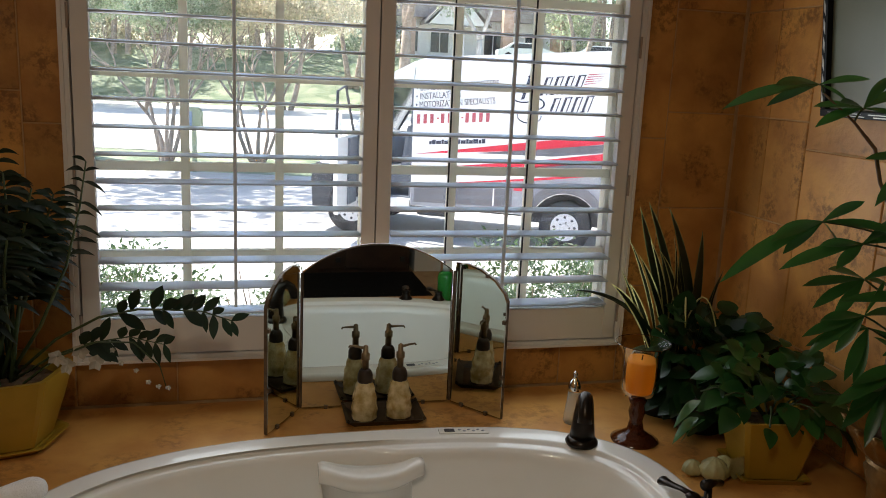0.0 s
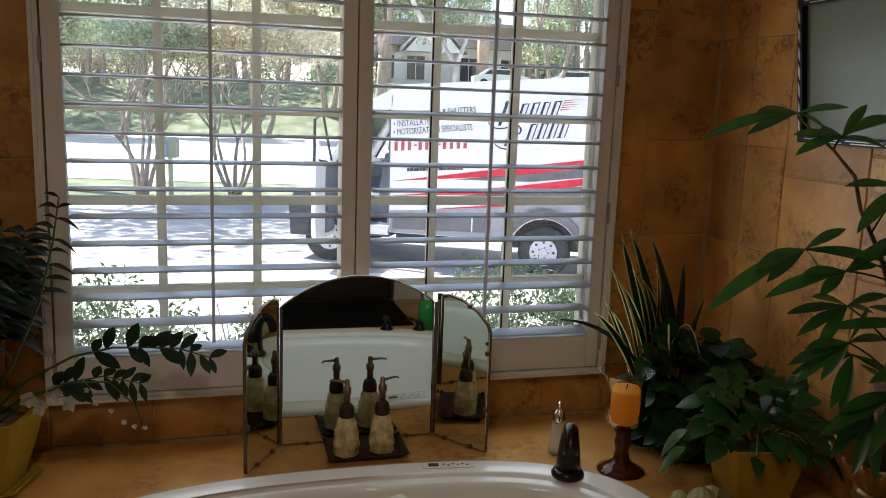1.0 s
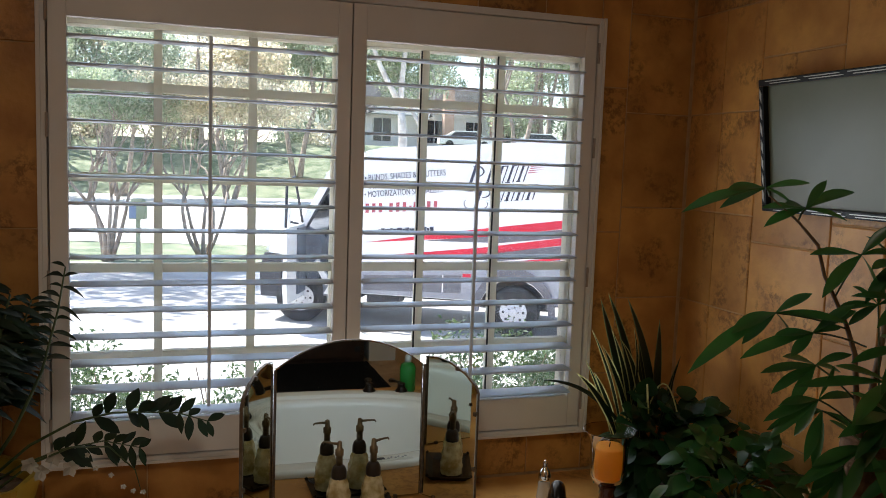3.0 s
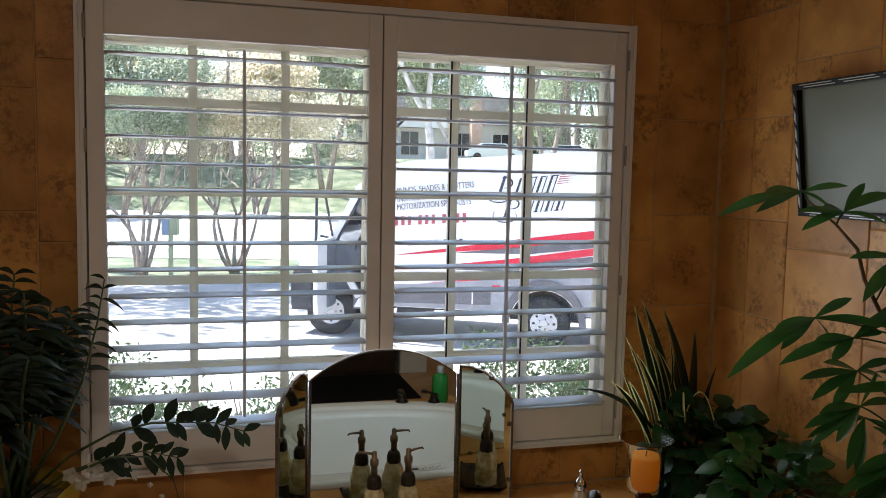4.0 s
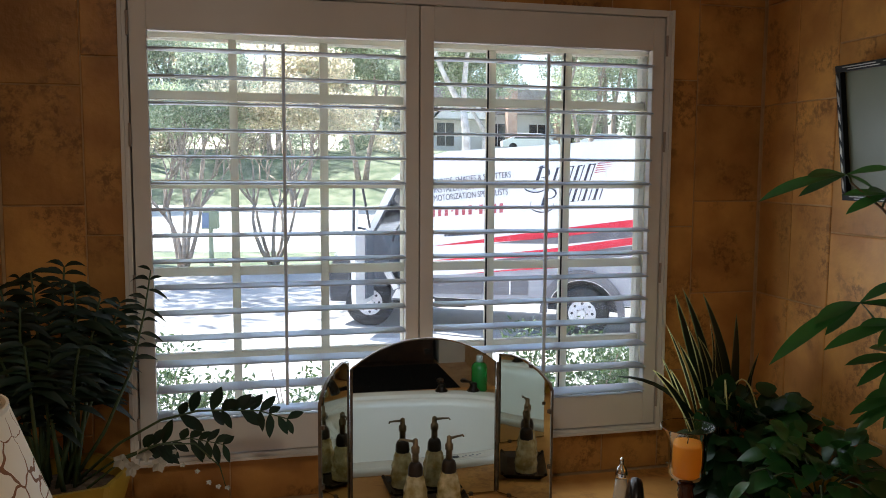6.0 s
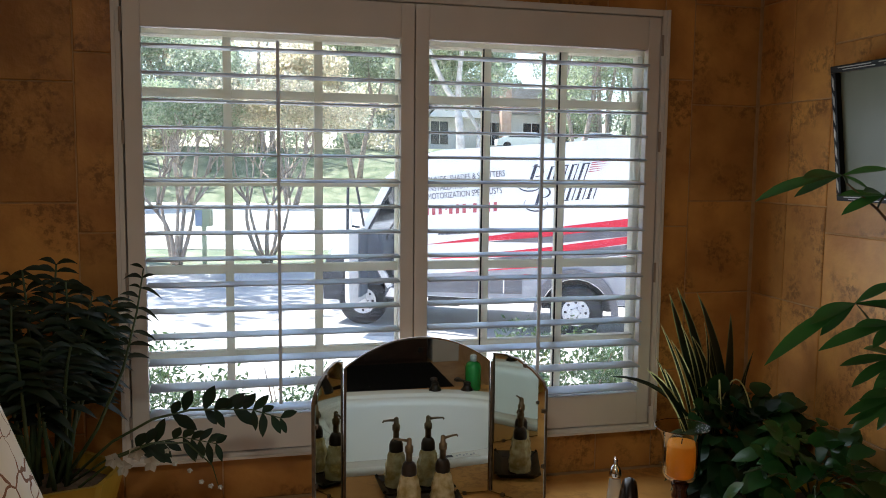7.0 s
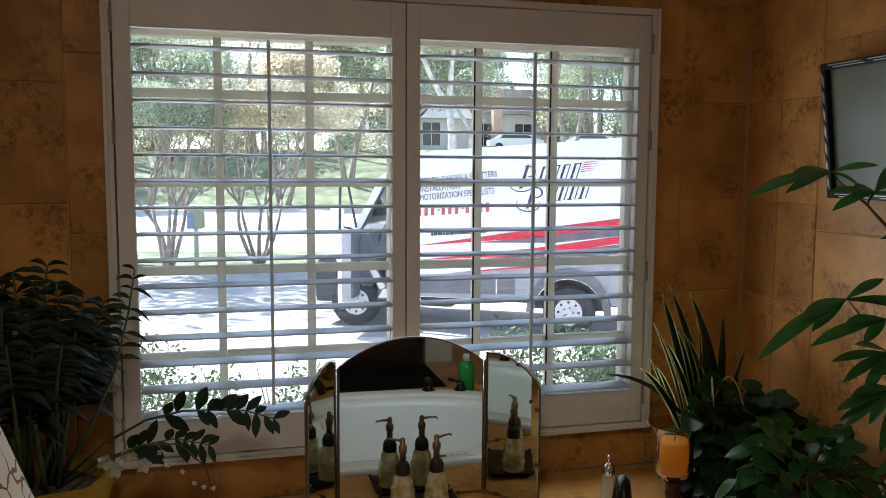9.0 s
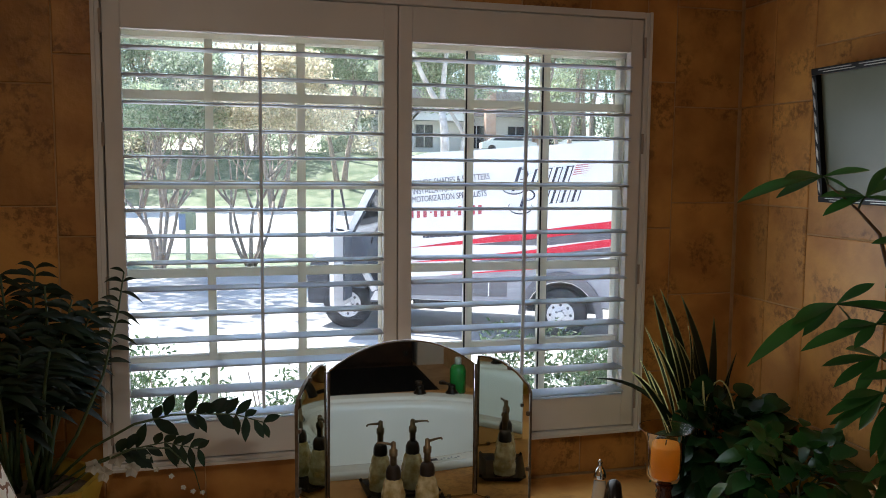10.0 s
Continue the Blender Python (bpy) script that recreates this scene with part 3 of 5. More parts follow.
def tree(base, trunks, height, r, spread, leaf, count, size, label, seed, crown_r=0.7, depth=2, name="tree", flat=0.8, twist=1.0, bark=BARK):
    rng = random.Random(seed)
    th = empty(name, base)
    tagged(th, label, "tree")
    bm, ends = bmesh.new(), []
    for k in range(trunks):
        a = 2 * math.pi * (k + rng.uniform(-0.25, 0.25)) / trunks
        lean = Vector((math.cos(a) * spread, math.sin(a) * spread, 1))
        start = Vector((math.cos(a), math.sin(a), 0)) * (r * 1.1 if trunks > 1 else 0)
        limb(bm, rng, start, lean, height * rng.uniform(0.36, 0.46) * (0.62 if twist > 1 else 1), r * rng.uniform(0.8, 1.1), depth, ends, twist)
    part("trunk", bm, bark, th, smooth=True)
    ends = [e for e in ends if e.z > height * (0.58 if twist > 1 else 0.5)] or ends
    blobs = [(e.x, e.y, e.z + 0.1 * crown_r, crown_r * rng.uniform(0.7, 1.25), crown_r * rng.uniform(0.7, 1.25), crown_r * flat * rng.uniform(0.6, 1.1)) for e in ends]
    leaf_cloud("crown", blobs, count, size, leaf, th, seed)
    return th


# ---- outside things ----
def wheel(parent, x, y, r, turn=0.0):
    w = part("wheel", lathe([(r * 0.5, -0.11), (r * 0.93, -0.115), (r, -0.085), (r, 0.085), (r * 0.93, 0.115), (r * 0.5, 0.11)], 32), RUBBER, parent, "black road tyre", smooth=True)
    w.matrix_local = pose(x, y, r, 90, 0, turn)
    k = r * 0.53
    d = part("rim", lathe([(k, 0.10), (k, 0.122), (k * 0.93, 0.122), (k * 0.88, 0.117), (k * 0.62, 0.117), (k * 0.45, 0.128), (k * 0.32, 0.13), (k * 0.28, 0.15), (0.01, 0.153)], 28), ALUM, w, "silver steel wheel")
    bm = bmesh.new()
    for i in range(8):
        a = 2 * math.pi * i / 8
        lathe([(k * 0.105, 0.1), (k * 0.105, 0.1195)], 8, bm, (k * 0.74 * math.cos(a), k * 0.74 * math.sin(a), 0))
    part("vent_hole", bm, TRIM, w)
    for i in range(5):
        a = 2 * math.pi * i / 5
        part("wheel_nut", lathe([(0.012, 0.12), (0.012, 0.138)], 6, centre=(k * 0.38 * math.cos(a), k * 0.38 * math.sin(a), 0)), TRIM, w)


def prism(outline, y0, y1):
    """A solid from an x-z outline."""
    return rings(bmesh.new(), [[(x, y0, z) for x, z in outline], [(x, y1, z) for x, z in outline]])


def lettering(text, size, x, z, y, parent, material, wide=0.0, rise=0.0, name="lettering"):
    cu = bpy.data.curves.new(name, "FONT")
    cu.body, cu.size, cu.extrude = text, size, 0.001
    tmp = bpy.data.objects.new("tmp", cu)
    scene.collection.objects.link(tmp)
    bpy.context.view_layer.update()
    me = bpy.data.meshes.new_from_object(tmp.evaluated_get(bpy.context.evaluated_depsgraph_get()))
    bpy.data.objects.remove(tmp)
    me.materials.clear()
    me.materials.append(material)
    ob = new(name, me)
    ob.parent = parent
    squeeze = wide / max(p.co.x for p in me.vertices) if wide else 1.0
    ob.matrix_local = pose(x, y, z, 90, -rise, 0) @ Matrix.Diagonal((squeeze, 1, 1, 1))
    return ob


def arch(cx, r, z0, n=10):
    return [(cx + r * math.cos(math.pi * (1 - i / n)), max(z0, 0.36 + r * math.sin(math.pi * (1 - i / n)))) for i in range(n + 1)]


def van():
    v = empty("van", (4.04, 8.17, G), -29)
    tagged(v, "white work van with red stripes and its driver's door open", "van")
    W = 2.0
    body = [(-2.26, 0.5)] + arch(0.03, 0.5, 0.5) + [(1.55, 0.5), (1.62, 0.6), (1.6, 2.72), (1.5, 2.9), (0.6, 2.83), (-1.0, 2.72), (-1.95, 2.66), (-2.22, 2.60), (-2.26, 2.3)]
    part("body", prism(body, 0.0, W), VANWHITE, v, "white high-roof cargo body", bevel=0.012)
    front = [(-3.2, 0.5), (-3.2, 1.42), (-3.62, 1.28), (-3.78, 1.05), (-3.8, 0.62), (-3.7, 0.5)]
    part("bonnet", prism(front, 0.42, W - 0.1), VANWHITE, v, bevel=0.015)
    fender = [(-3.2, 1.40), (-3.56, 1.27), (-3.72, 1.10), (-3.72, 1.0), (-3.2, 0.86)]
    part("fender", prism(fender, 0.04, 0.415), VANWHITE, v, bevel=0.01)
    part("bumper", prism([(-3.84, 0.36), (-3.5, 0.36), (-3.5, 1.02), (-3.78, 1.04), (-3.86, 0.8)], 0.02, W - 0.04), TRIM, v, "dark grey front bumper", bevel=0.03)
    part("headlamp", prism([(-3.80, 1.06), (-3.62, 1.06), (-3.62, 1.2), (-3.74, 1.16)], 0.1, 0.36), CHROMED, v, "clear headlamp", bevel=0.01)
    part("roof_front", prism([(-2.265, 2.3), (-2.265, 2.58), (-2.58, 2.42), (-2.84, 2.25), (-2.72, 2.2)], 0.02, W - 0.02), VANWHITE, v)
    for y in (0.02, W - 0.1):
        part("windscreen_pillar", prism([(-3.27, 1.40), (-3.15, 1.40), (-2.70, 2.22), (-2.82, 2.24)], y, y + 0.06), VANWHITE, v)
        part("window_seal", prism([(-3.15, 1.42), (-3.11, 1.42), (-2.67, 2.21), (-2.70, 2.22)], y, y + 0.05), TRIM, v, "black rubber seal")
    glass = part("windscreen", prism([(-3.22, 1.42), (-3.2, 1.42), (-2.75, 2.22), (-2.77, 2.22)], 0.11, W - 0.11), CARGLASS, v)
    glass.visible_shadow = False
    part("cab_floor", boxes((-2.85, -2.27, 0.05, W - 0.05, 0.42, 0.62)), CABGREY, v)
    part("step", prism([(-2.82, 0.46), (-2.27, 0.46), (-2.27, 0.60), (-2.74, 0.60)], -0.02, 0.05), VANWHITE, v, "white door sill", bevel=0.01)
    part("door_jamb", prism([(-3.0, 0.92), (-2.93, 0.98), (-2.72, 0.62), (-2.80, 0.58)], 0.02, 0.09), VANWHITE, v, "white curved jamb")
    part("cab_far_side", boxes((-3.19, -2.27, W - 0.05, W, 0.62, 1.45)), VANWHITE, v)
    part("far_door_trim", boxes((-3.1, -2.3, W - 0.09, W - 0.052, 0.64, 1.42)), CABGREY, v)
    part("cab_bulkhead", boxes((-2.3, -2.27, 0.05, W - 0.05, 0.62, 2.28)), CABGREY, v)
    part("dashboard", prism([(-3.19, 0.6), (-2.92, 0.62), (-2.88, 1.2), (-2.98, 1.42), (-3.19, 1.5)], 0.06, W - 0.06), CABGREY, v, "dark dashboard", bevel=0.03)
    part("seat", boxes((-2.8, -2.3, 0.2, 0.75, 0.75, 1.02)), CABGREY, v, "dark driver's seat", bevel=0.05)
    b = part("seat_back", boxes((-0.09, 0.09, 0.2, 0.75, 0.0, 0.66)), CABGREY, v, bevel=0.06)
    b.matrix_local = pose(-2.42, 0, 1.0, 0, 8, 0)
    hr = part("headrest", boxes((-0.06, 0.06, 0.33, 0.62, 0.0, 0.2)), CABGREY, v, bevel=0.05)
    hr.matrix_local = pose(-2.36, 0, 1.66, 0, 8, 0)
    part("steering_wheel", tube([(-2.86 + 0.08 * math.cos(a), 0.47 + 0.2 * math.sin(a), 1.42 + 0.18 * math.cos(a)) for a in [2 * math.pi * i / 16 for i in range(17)]], 0.016, 6), TRIM, v)
    # open driver's door, hinged at its front edge
    door = part("door", prism([(0, 0.42), (0.90, 0.42), (0.95, 0.6), (0.95, 1.50), (0, 1.50)], 0.0, 0.06), VANWHITE, v, "white driver's door standing open")
    door.matrix_local = pose(-3.2, 0.02, 0, 0, 0, -84)
    part("door_trim", boxes((0.03, 0.45, 0.0605, 0.09, 0.5, 1.46)), CABGREY, door, "dark inner door trim")
    part("window_surround", tube([(0.93, 0.03, 1.5), (0.90, 0.03, 2.13), (0.5, 0.03, 2.2), (0.03, 0.03, 1.52)], 0.02, 6), TRIM, door)
    part("wing_mirror", boxes((0.10, 0.2, -0.34, -0.12, 1.42, 1.80)), VANWHITE, door, "white wing mirror", bevel=0.03)
    part("mirror_arm", tube([(0.12, 0.0, 1.5), (0.14, -0.13, 1.52)], 0.018, 6), TRIM, door)
    low = [(-2.25, 0.51)] + arch(0.03, 0.51, 0.51) + [(1.54, 0.51), (1.6, 0.62), (1.6, 1.30), (-0.45, 1.0), (-1.78, 0.86), (-2.25, 0.83)]
    part("lower_panel", prism(low, -0.004, -0.0005), GREYV, v, "grey lower side panel")
    part("sill_panel", prism([(-2.2, 0.56), (-0.74, 0.6), (-0.74, 0.86), (-2.2, 0.78)], -0.012, -0.0045), GREYDARK, v, "dark grey sill panel")
    part("panel_joint", boxes((-1.02, -1.0, -0.014, -0.0125, 0.6, 0.85)), VANWHITE, v)
    part("side_marker", boxes((-0.72, -0.60, -0.016, -0.005, 0.84, 0.89)), RED, v, "small red side marker lamp")
    n = 18
    lo = [(0.03 + 0.50 * math.cos(math.pi * i / n), 0.36 + 0.50 * math.sin(math.pi * i / n)) for i in range(n + 1)]
    hi = [(0.03 + 0.60 * math.cos(math.pi * i / n), 0.36 + 0.64 * math.sin(math.pi * i / n)) for i in range(n + 1)]
    part("wheel_arch", prism(lo + hi[::-1], -0.04, 0.03), GREYDARK, v, "dark grey plastic wheel arch")
    part("wheel_well", boxes((-0.5, 0.56, 0.3, 0.34, 0.36, 0.9)), TRIM, v)
    part("stripe", prism([(-2.2, 1.265), (-0.46, 1.43), (0.66, 1.60), (1.58, 1.72), (1.58, 1.86), (0.66, 1.72), (-0.46, 1.55)], -0.005, -0.0005), RED, v, "red stripe")
    part("stripe", prism([(-1.3, 1.335), (1.58, 1.71), (1.58, 1.60), (-0.2, 1.36)], -0.005, -0.0005), GREYDARK, v, "dark grey stripe")
    part("stripe", prism([(-2.2, 1.05), (-0.46, 1.17), (0.66, 1.37), (1.58, 1.49), (1.58, 1.59), (0.66, 1.47), (-0.46, 1.28)], -0.005, -0.0005), RED, v, "red stripe")
    part("stripe", prism([(-1.3, 1.09), (1.58, 1.48), (1.58, 1.345), (-0.2, 1.10)], -0.005, -0.0005), GREYDARK, v, "dark grey stripe")
    part("stripe", prism([(-1.78, 0.865), (-0.45, 1.0), (1.58, 1.30), (1.58, 1.335), (-0.45, 1.035)], -0.007, -0.0045), RED, v, "thin red stripe")
    for txt, z, wide in (("\u2022 BLINDS, SHADES & SHUTTERS", 2.165, 1.21), ("\u2022 INSTALLATION", 2.045, 0.66), ("\u2022 MOTORIZATION SPECIALISTS", 1.925, 1.17)):
        lettering(txt, 0.125, -2.22, z, -0.006, v, NAVY, wide=wide, rise=6)

    def slanted(name, x, z, w, h, material, k=0.0, rise=0.105):
        part(name, prism([(x, z), (x + w, z + w * rise), (x + w + k * h, z + w * rise + h), (x + k * h, z + h)], -0.005, -0.0005), material, v)

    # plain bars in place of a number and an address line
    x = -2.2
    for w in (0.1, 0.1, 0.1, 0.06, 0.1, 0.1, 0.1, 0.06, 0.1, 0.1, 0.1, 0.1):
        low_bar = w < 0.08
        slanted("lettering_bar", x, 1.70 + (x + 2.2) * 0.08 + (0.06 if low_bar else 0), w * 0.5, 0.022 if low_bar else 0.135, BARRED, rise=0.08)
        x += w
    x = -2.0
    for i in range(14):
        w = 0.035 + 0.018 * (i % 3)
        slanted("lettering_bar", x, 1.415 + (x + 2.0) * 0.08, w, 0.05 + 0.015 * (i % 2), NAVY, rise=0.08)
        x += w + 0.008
    # emblem in plain slanted shapes
    for x, z, n, h in ((-0.44, 2.185, 4, 0.25), (-0.30, 1.94, 4, 0.22)):
        for i in range(n):
            bx, bz = x + 0.148 * i, z + 0.0155 * i
            slanted("emblem_bar", bx, bz, 0.034, h, NAVY, 0.3)
            slanted("emblem_bar", bx + 0.082, bz + 0.009, 0.016, h, NAVY, 0.3)
            slanted("emblem_stroke", bx - 0.012, bz, 0.06, 0.012, NAVY)
            slanted("emblem_stroke", bx + 0.3 * h + (0.0 if i % 2 else 0.02), bz + h - 0.012, 0.10 if i % 2 else 0.05, 0.014, NAVY)
    for cx, cz, h in ((-0.70, 2.12, 0.34), (-0.60, 1.84, 0.32)):
        slanted("emblem_bar", cx, cz, 0.045, h, NAVY, 0.3)
        part("emblem_swash", tube([(cx + 0.03 + 0.17 * math.cos(a), -0.001, cz + 0.06 + 0.10 * math.sin(a)) for a in [2.6 + 0.34 * q for q in range(13)]], [0.004 + 0.006 * math.sin(math.pi * q / 12) for q in range(13)], 5), NAVY, v)
        part("emblem_swash", tube([(cx + 0.12 + 0.11 * math.cos(a), -0.001, cz + h * 0.72 + 0.075 * math.sin(a)) for a in [-1.6 + 0.3 * q for q in range(13)]], [0.004 + 0.009 * math.sin(math.pi * q / 12) for q in range(13)], 5), NAVY, v)
    for i in range(5):
        part("emblem_line", prism([(0.16 + 0.012 * i, 2.36 + 0.032 * i), (0.36 + 0.03 * i, 2.395 + 0.032 * i), (0.16 + 0.012 * i, 2.375 + 0.032 * i)], -0.005, -0.0005), BARRED, v)
    wheel(v, 0.03, 0.13, 0.37)
    wheel(v, -3.22, 0.15, 0.37, 14)
    wheel(v, 0.03, W - 0.13, 0.37)
    wheel(v, -3.22, W - 0.15, 0.37, 14)
    part("axle", boxes((-0.03, 0.09, 0.2, W - 0.2, 0.3, 0.42)), TRIM, v)
    part("fuel_tank", boxes((-2.2, -1.7, 0.12, 0.6, 0.34, 0.5)), TRIM, v, "dark fuel tank", bevel=0.05)
    part("chassis_rail", boxes((-3.4, 1.5, 0.5, 0.62, 0.40, 0.499)), TRIM, v)


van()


def mailbox():
    th = empty("mailbox", (-1.33, 17.0, G), -13)
    tagged(th, "pale green street mailbox on a post", "mailbox")
    th.scale = (0.85, 0.85, 1.05)
    body = mat("mailbox_paint", (0.26, 0.29, 0.17), 0.5, color2=(0.32, 0.35, 0.22), scale=4)
    part("post", boxes((-0.05, 0.05, -0.05, 0.05, 0, 0.95)), body, th)
    part("box", prism([(-0.2, 0.95), (0.2, 0.95), (0.2, 1.28), (0.12, 1.38), (-0.12, 1.38), (-0.2, 1.28)], -0.15, 0.15), body, th, bevel=0.01)
    part("door", boxes((-0.19, -0.01, -0.166, -0.151, 0.97, 1.3)), mat("mailbox_blue", (0.20, 0.26, 0.36), 0.4), th, "blue door")


mailbox()

tree((-2.0, 17.4, G), 5, 6.0, 0.066, 0.26, LEAF_SUN, 24000, 0.042, "multi-stemmed crepe myrtle with smooth bark and light green leaves", 3, 0.7, 3, twist=2.2)
tree((0.1, 17.9, G), 5, 6.0, 0.058, 0.30, LEAF_GOLD, 24000, 0.042, "multi-stemmed crepe myrtle with smooth bark and beige-gold leaves", 8, 0.7, 3, twist=2.2)
for i, (x, y, h) in enumerate(((-7.0, 18.7, 14), (-4.9, 20.6, 15), (-11.5, 20.2, 14.5))):
    tree((x, y, G), 1, h, 0.34, 0.05, LEAF_SUN, 1300, 0.17, "tall shade tree by the road", 12 + i, 2.3, 3, flat=0.55)
for i, (x, y, h, leaf, n) in enumerate(((-9, 44, 9, LEAF_SUN, 5200), (-3.5, 48, 10, LEAF_DEEP, 5200), (2.5, 47, 10, LEAF_GOLD, 5200), (7.0, 52, 11, LEAF_SUN, 4600), (22.5, 52, 12, LEAF_DEEP, 5200), (28, 50, 11, LEAF_SUN, 5200), (33, 54, 12, LEAF_DEEP, 4200), (-15, 50, 11, LEAF_DEEP, 4200))):
    tree((x, y, bank_at(x, y) - 0.1), 2, h, 0.2, 0.2, leaf, int(n * 5), 0.105, "broad leafy tree across the street", 30 + i, 1.7, 2)
PALEBARK = mat("pale_bark", (0.42, 0.38, 0.34), 0.85, color2=(0.62, 0.58, 0.53), scale=3, bump=0.3, bump_scale=20)
tree((10.0, 38.0, G), 1, 13, 0.36, 0.04, LEAF_DEEP, 20000, 0.09, "thick pale-barked tree across the street", 51, 1.7, 3, bark=PALEBARK)
tree((12.3, 41.0, G), 1, 12, 0.24, 0.08, LEAF_SUN, 20000, 0.09, "pale-barked tree before the far house", 52, 1.6, 3, bark=PALEBARK)
tree((8.6, 44.0, G), 1, 11, 0.45, 0.05, LEAF_DEEP, 9000, 0.13, "straight-trunked tree across the street", 53, 1.6, 2)


def woods(x0, x1, y, h0, h1, count, leaf, seed, label):
    th = empty("woods", ((x0 + x1) / 2, y, bank_at((x0 + x1) / 2, y) - 0.6))
    tagged(th, label, "trees", kind="stuff")
    g = random.Random(seed)
    blobs = [(g.uniform(x0, x1) - (x0 + x1) / 2, g.uniform(-3, 3), g.uniform(h0, h1), g.uniform(1.2, 2.6), g.uniform(1.0, 2.0), g.uniform(0.9, 1.9)) for _ in range(int((x1 - x0) * 2.2))]
    leaf_cloud("leaves", blobs, int(count * 2.2), 0.14, leaf, th, seed)
    bm = bmesh.new()
    for k in range(int((x1 - x0) / 2.5)):
        x = g.uniform(x0, x1) - (x0 + x1) / 2
        tube([(x, -2, 0), (x + g.uniform(-0.4, 0.4), -2, 4), (x + g.uniform(-1, 1), -2, 9)], [0.22, 0.17, 0.08], 6, bm)
    part("trunks", bm, BARK, th)


woods(-32, 12, 68, 0.2, 13, 34000, LEAF_DEEP, 61, "dense pale green trees across the street")
woods(-26, 11, 61, 0.9, 11, 20000, LEAF_GOLD, 63, "sunlit beige-green trees across the street")
woods(26, 56, 70, 0.2, 14, 26000, LEAF_DEEP, 62, "dense green trees beside the far house")
woods(25, 50, 64, 2.5, 12, 12000, LEAF_SUN, 64, "sunlit green trees beside the far house")
woods(9, 27, 78, 5.0, 14, 16000, LEAF_DEEP, 66, "green trees behind the far house")


def far_house():
    y = 66.0
    th = empty("house", (20.6, y, bank_at(20.6, y) - 0.25))
    tagged(th, "white house with brick piers across the street", "house")
    white = mat("house_siding", (0.80, 0.78, 0.74), 0.8, color2=(0.86, 0.84, 0.8), scale=2)
    roof = mat("shingle", (0.30, 0.27, 0.25), 0.9, color2=(0.42, 0.38, 0.35), scale=3, detail=8)
    pale_brick = mat("pale_brick", (0.46, 0.31, 0.23), 0.85, color2=(0.58, 0.42, 0.33), scale=3, bump=0.2)
    pane_dark = mat("house_window_glass", (0.03, 0.035, 0.04), 0.1)
    part("wall", boxes((-9, 9, 0, 8, 0, 3.6)), white, th)
    part("roof", prism([(-9.8, 3.5), (9.8, 3.5), (6.5, 5.6), (-6.5, 5.6)], -0.8, 8.8), roof, th, "dark shingle roof")
    gable = part("gable", prism([(-5.9, 3.0), (-1.1, 3.0), (-3.5, 5.6)], -1.6, 2), white, th, "white gable over the porch")
    part("gable_roof", prism([(-6.3, 2.9), (-3.5, 5.7), (-0.7, 2.9), (-0.7, 3.15), (-3.5, 5.95), (-6.3, 3.15)], -1.9, 2.2), roof, th)
    for x in (-7.6, 0.5, 4.8):
        part("brick_pier", boxes((x - 0.42, x + 0.42, -2.6, -1.95, 0, 5.4 if x == 0.5 else 3.3)), pale_brick, th, "red brick pier")
    for x in (-7.2, -4.6, 0.0, 3.6, 7.2):
        wdw = part("window", boxes((x - 0.75, x + 0.75, -0.06, -0.001, 0.8, 2.7)), pane_dark, th, "dark window")
        part("frame", boxes((x - 0.82, x - 0.751, -0.1, -0.001, 0.72, 2.78), (x + 0.751, x + 0.82, -0.1, -0.001, 0.72, 2.78), (x - 0.03, x + 0.03, -0.1, -0.061, 0.8, 2.7)), white, wdw)


far_house()


def parked_car(x, y, turn):
    th = empty("parked_car", (x, y, bank_at(x, y) + 0.02), turn)
    tagged(th, "white parked car far down the street", "car")
    part("body", prism([(-2.2, 0.35), (2.2, 0.35), (2.2, 0.85), (1.5, 0.95), (0.9, 1.42), (-1.0, 1.42), (-1.6, 0.98), (-2.2, 0.85)], -0.85, 0.85), VANWHITE, th, bevel=0.04)
    part("windows", prism([(-1.35, 1.0), (1.25, 1.0), (0.8, 1.35), (-0.95, 1.35)], -0.86, 0.86), TRIM, th)
    for cx in (-1.4, 1.4):
        for cy in (-0.8, 0.8):
            w = part("wheel", lathe([(0.33, -0.1), (0.33, 0.1)], 16), RUBBER, th)
            w.matrix_local = pose(cx, cy, 0.33, 90, 0, 0)


parked_car(21.6, 60.6, -10)
parked_car(27.4, 59.0, -16)


def shrub(x, y, r, h, n, seed):
    th = empty("shrub", (x, y, G))
    tagged(th, "small-leaved green shrub under the window", "shrub", "shrubs under the window")
    bm, rng = bmesh.new(), random.Random(seed)
    for k in range(9):
        a = rng.uniform(0, 6.28)
        tip = Vector((math.cos(a) * r * rng.uniform(0.3, 0.9), math.sin(a) * r * rng.uniform(0.3, 0.9), h * rng.uniform(0.7, 1.0)))
        tube(curve_points((0, 0, 0), (tip.x * 0.3, tip.y * 0.3, tip.z * 0.6), tip, 5), [0.014, 0.011, 0.008, 0.005, 0.003], 5, bm)
    part("branches", bm, BARK, th)
    blobs = [(rng.uniform(-r, r) * 0.7, rng.uniform(-r, r) * 0.7, h * rng.uniform(0.55, 0.95), r * 0.42, r * 0.42, h * 0.16) for _ in range(12)]
    leaf_cloud("leaves", blobs, n, 0.0165, LEAF_HEDGE, th, seed, 2.6)


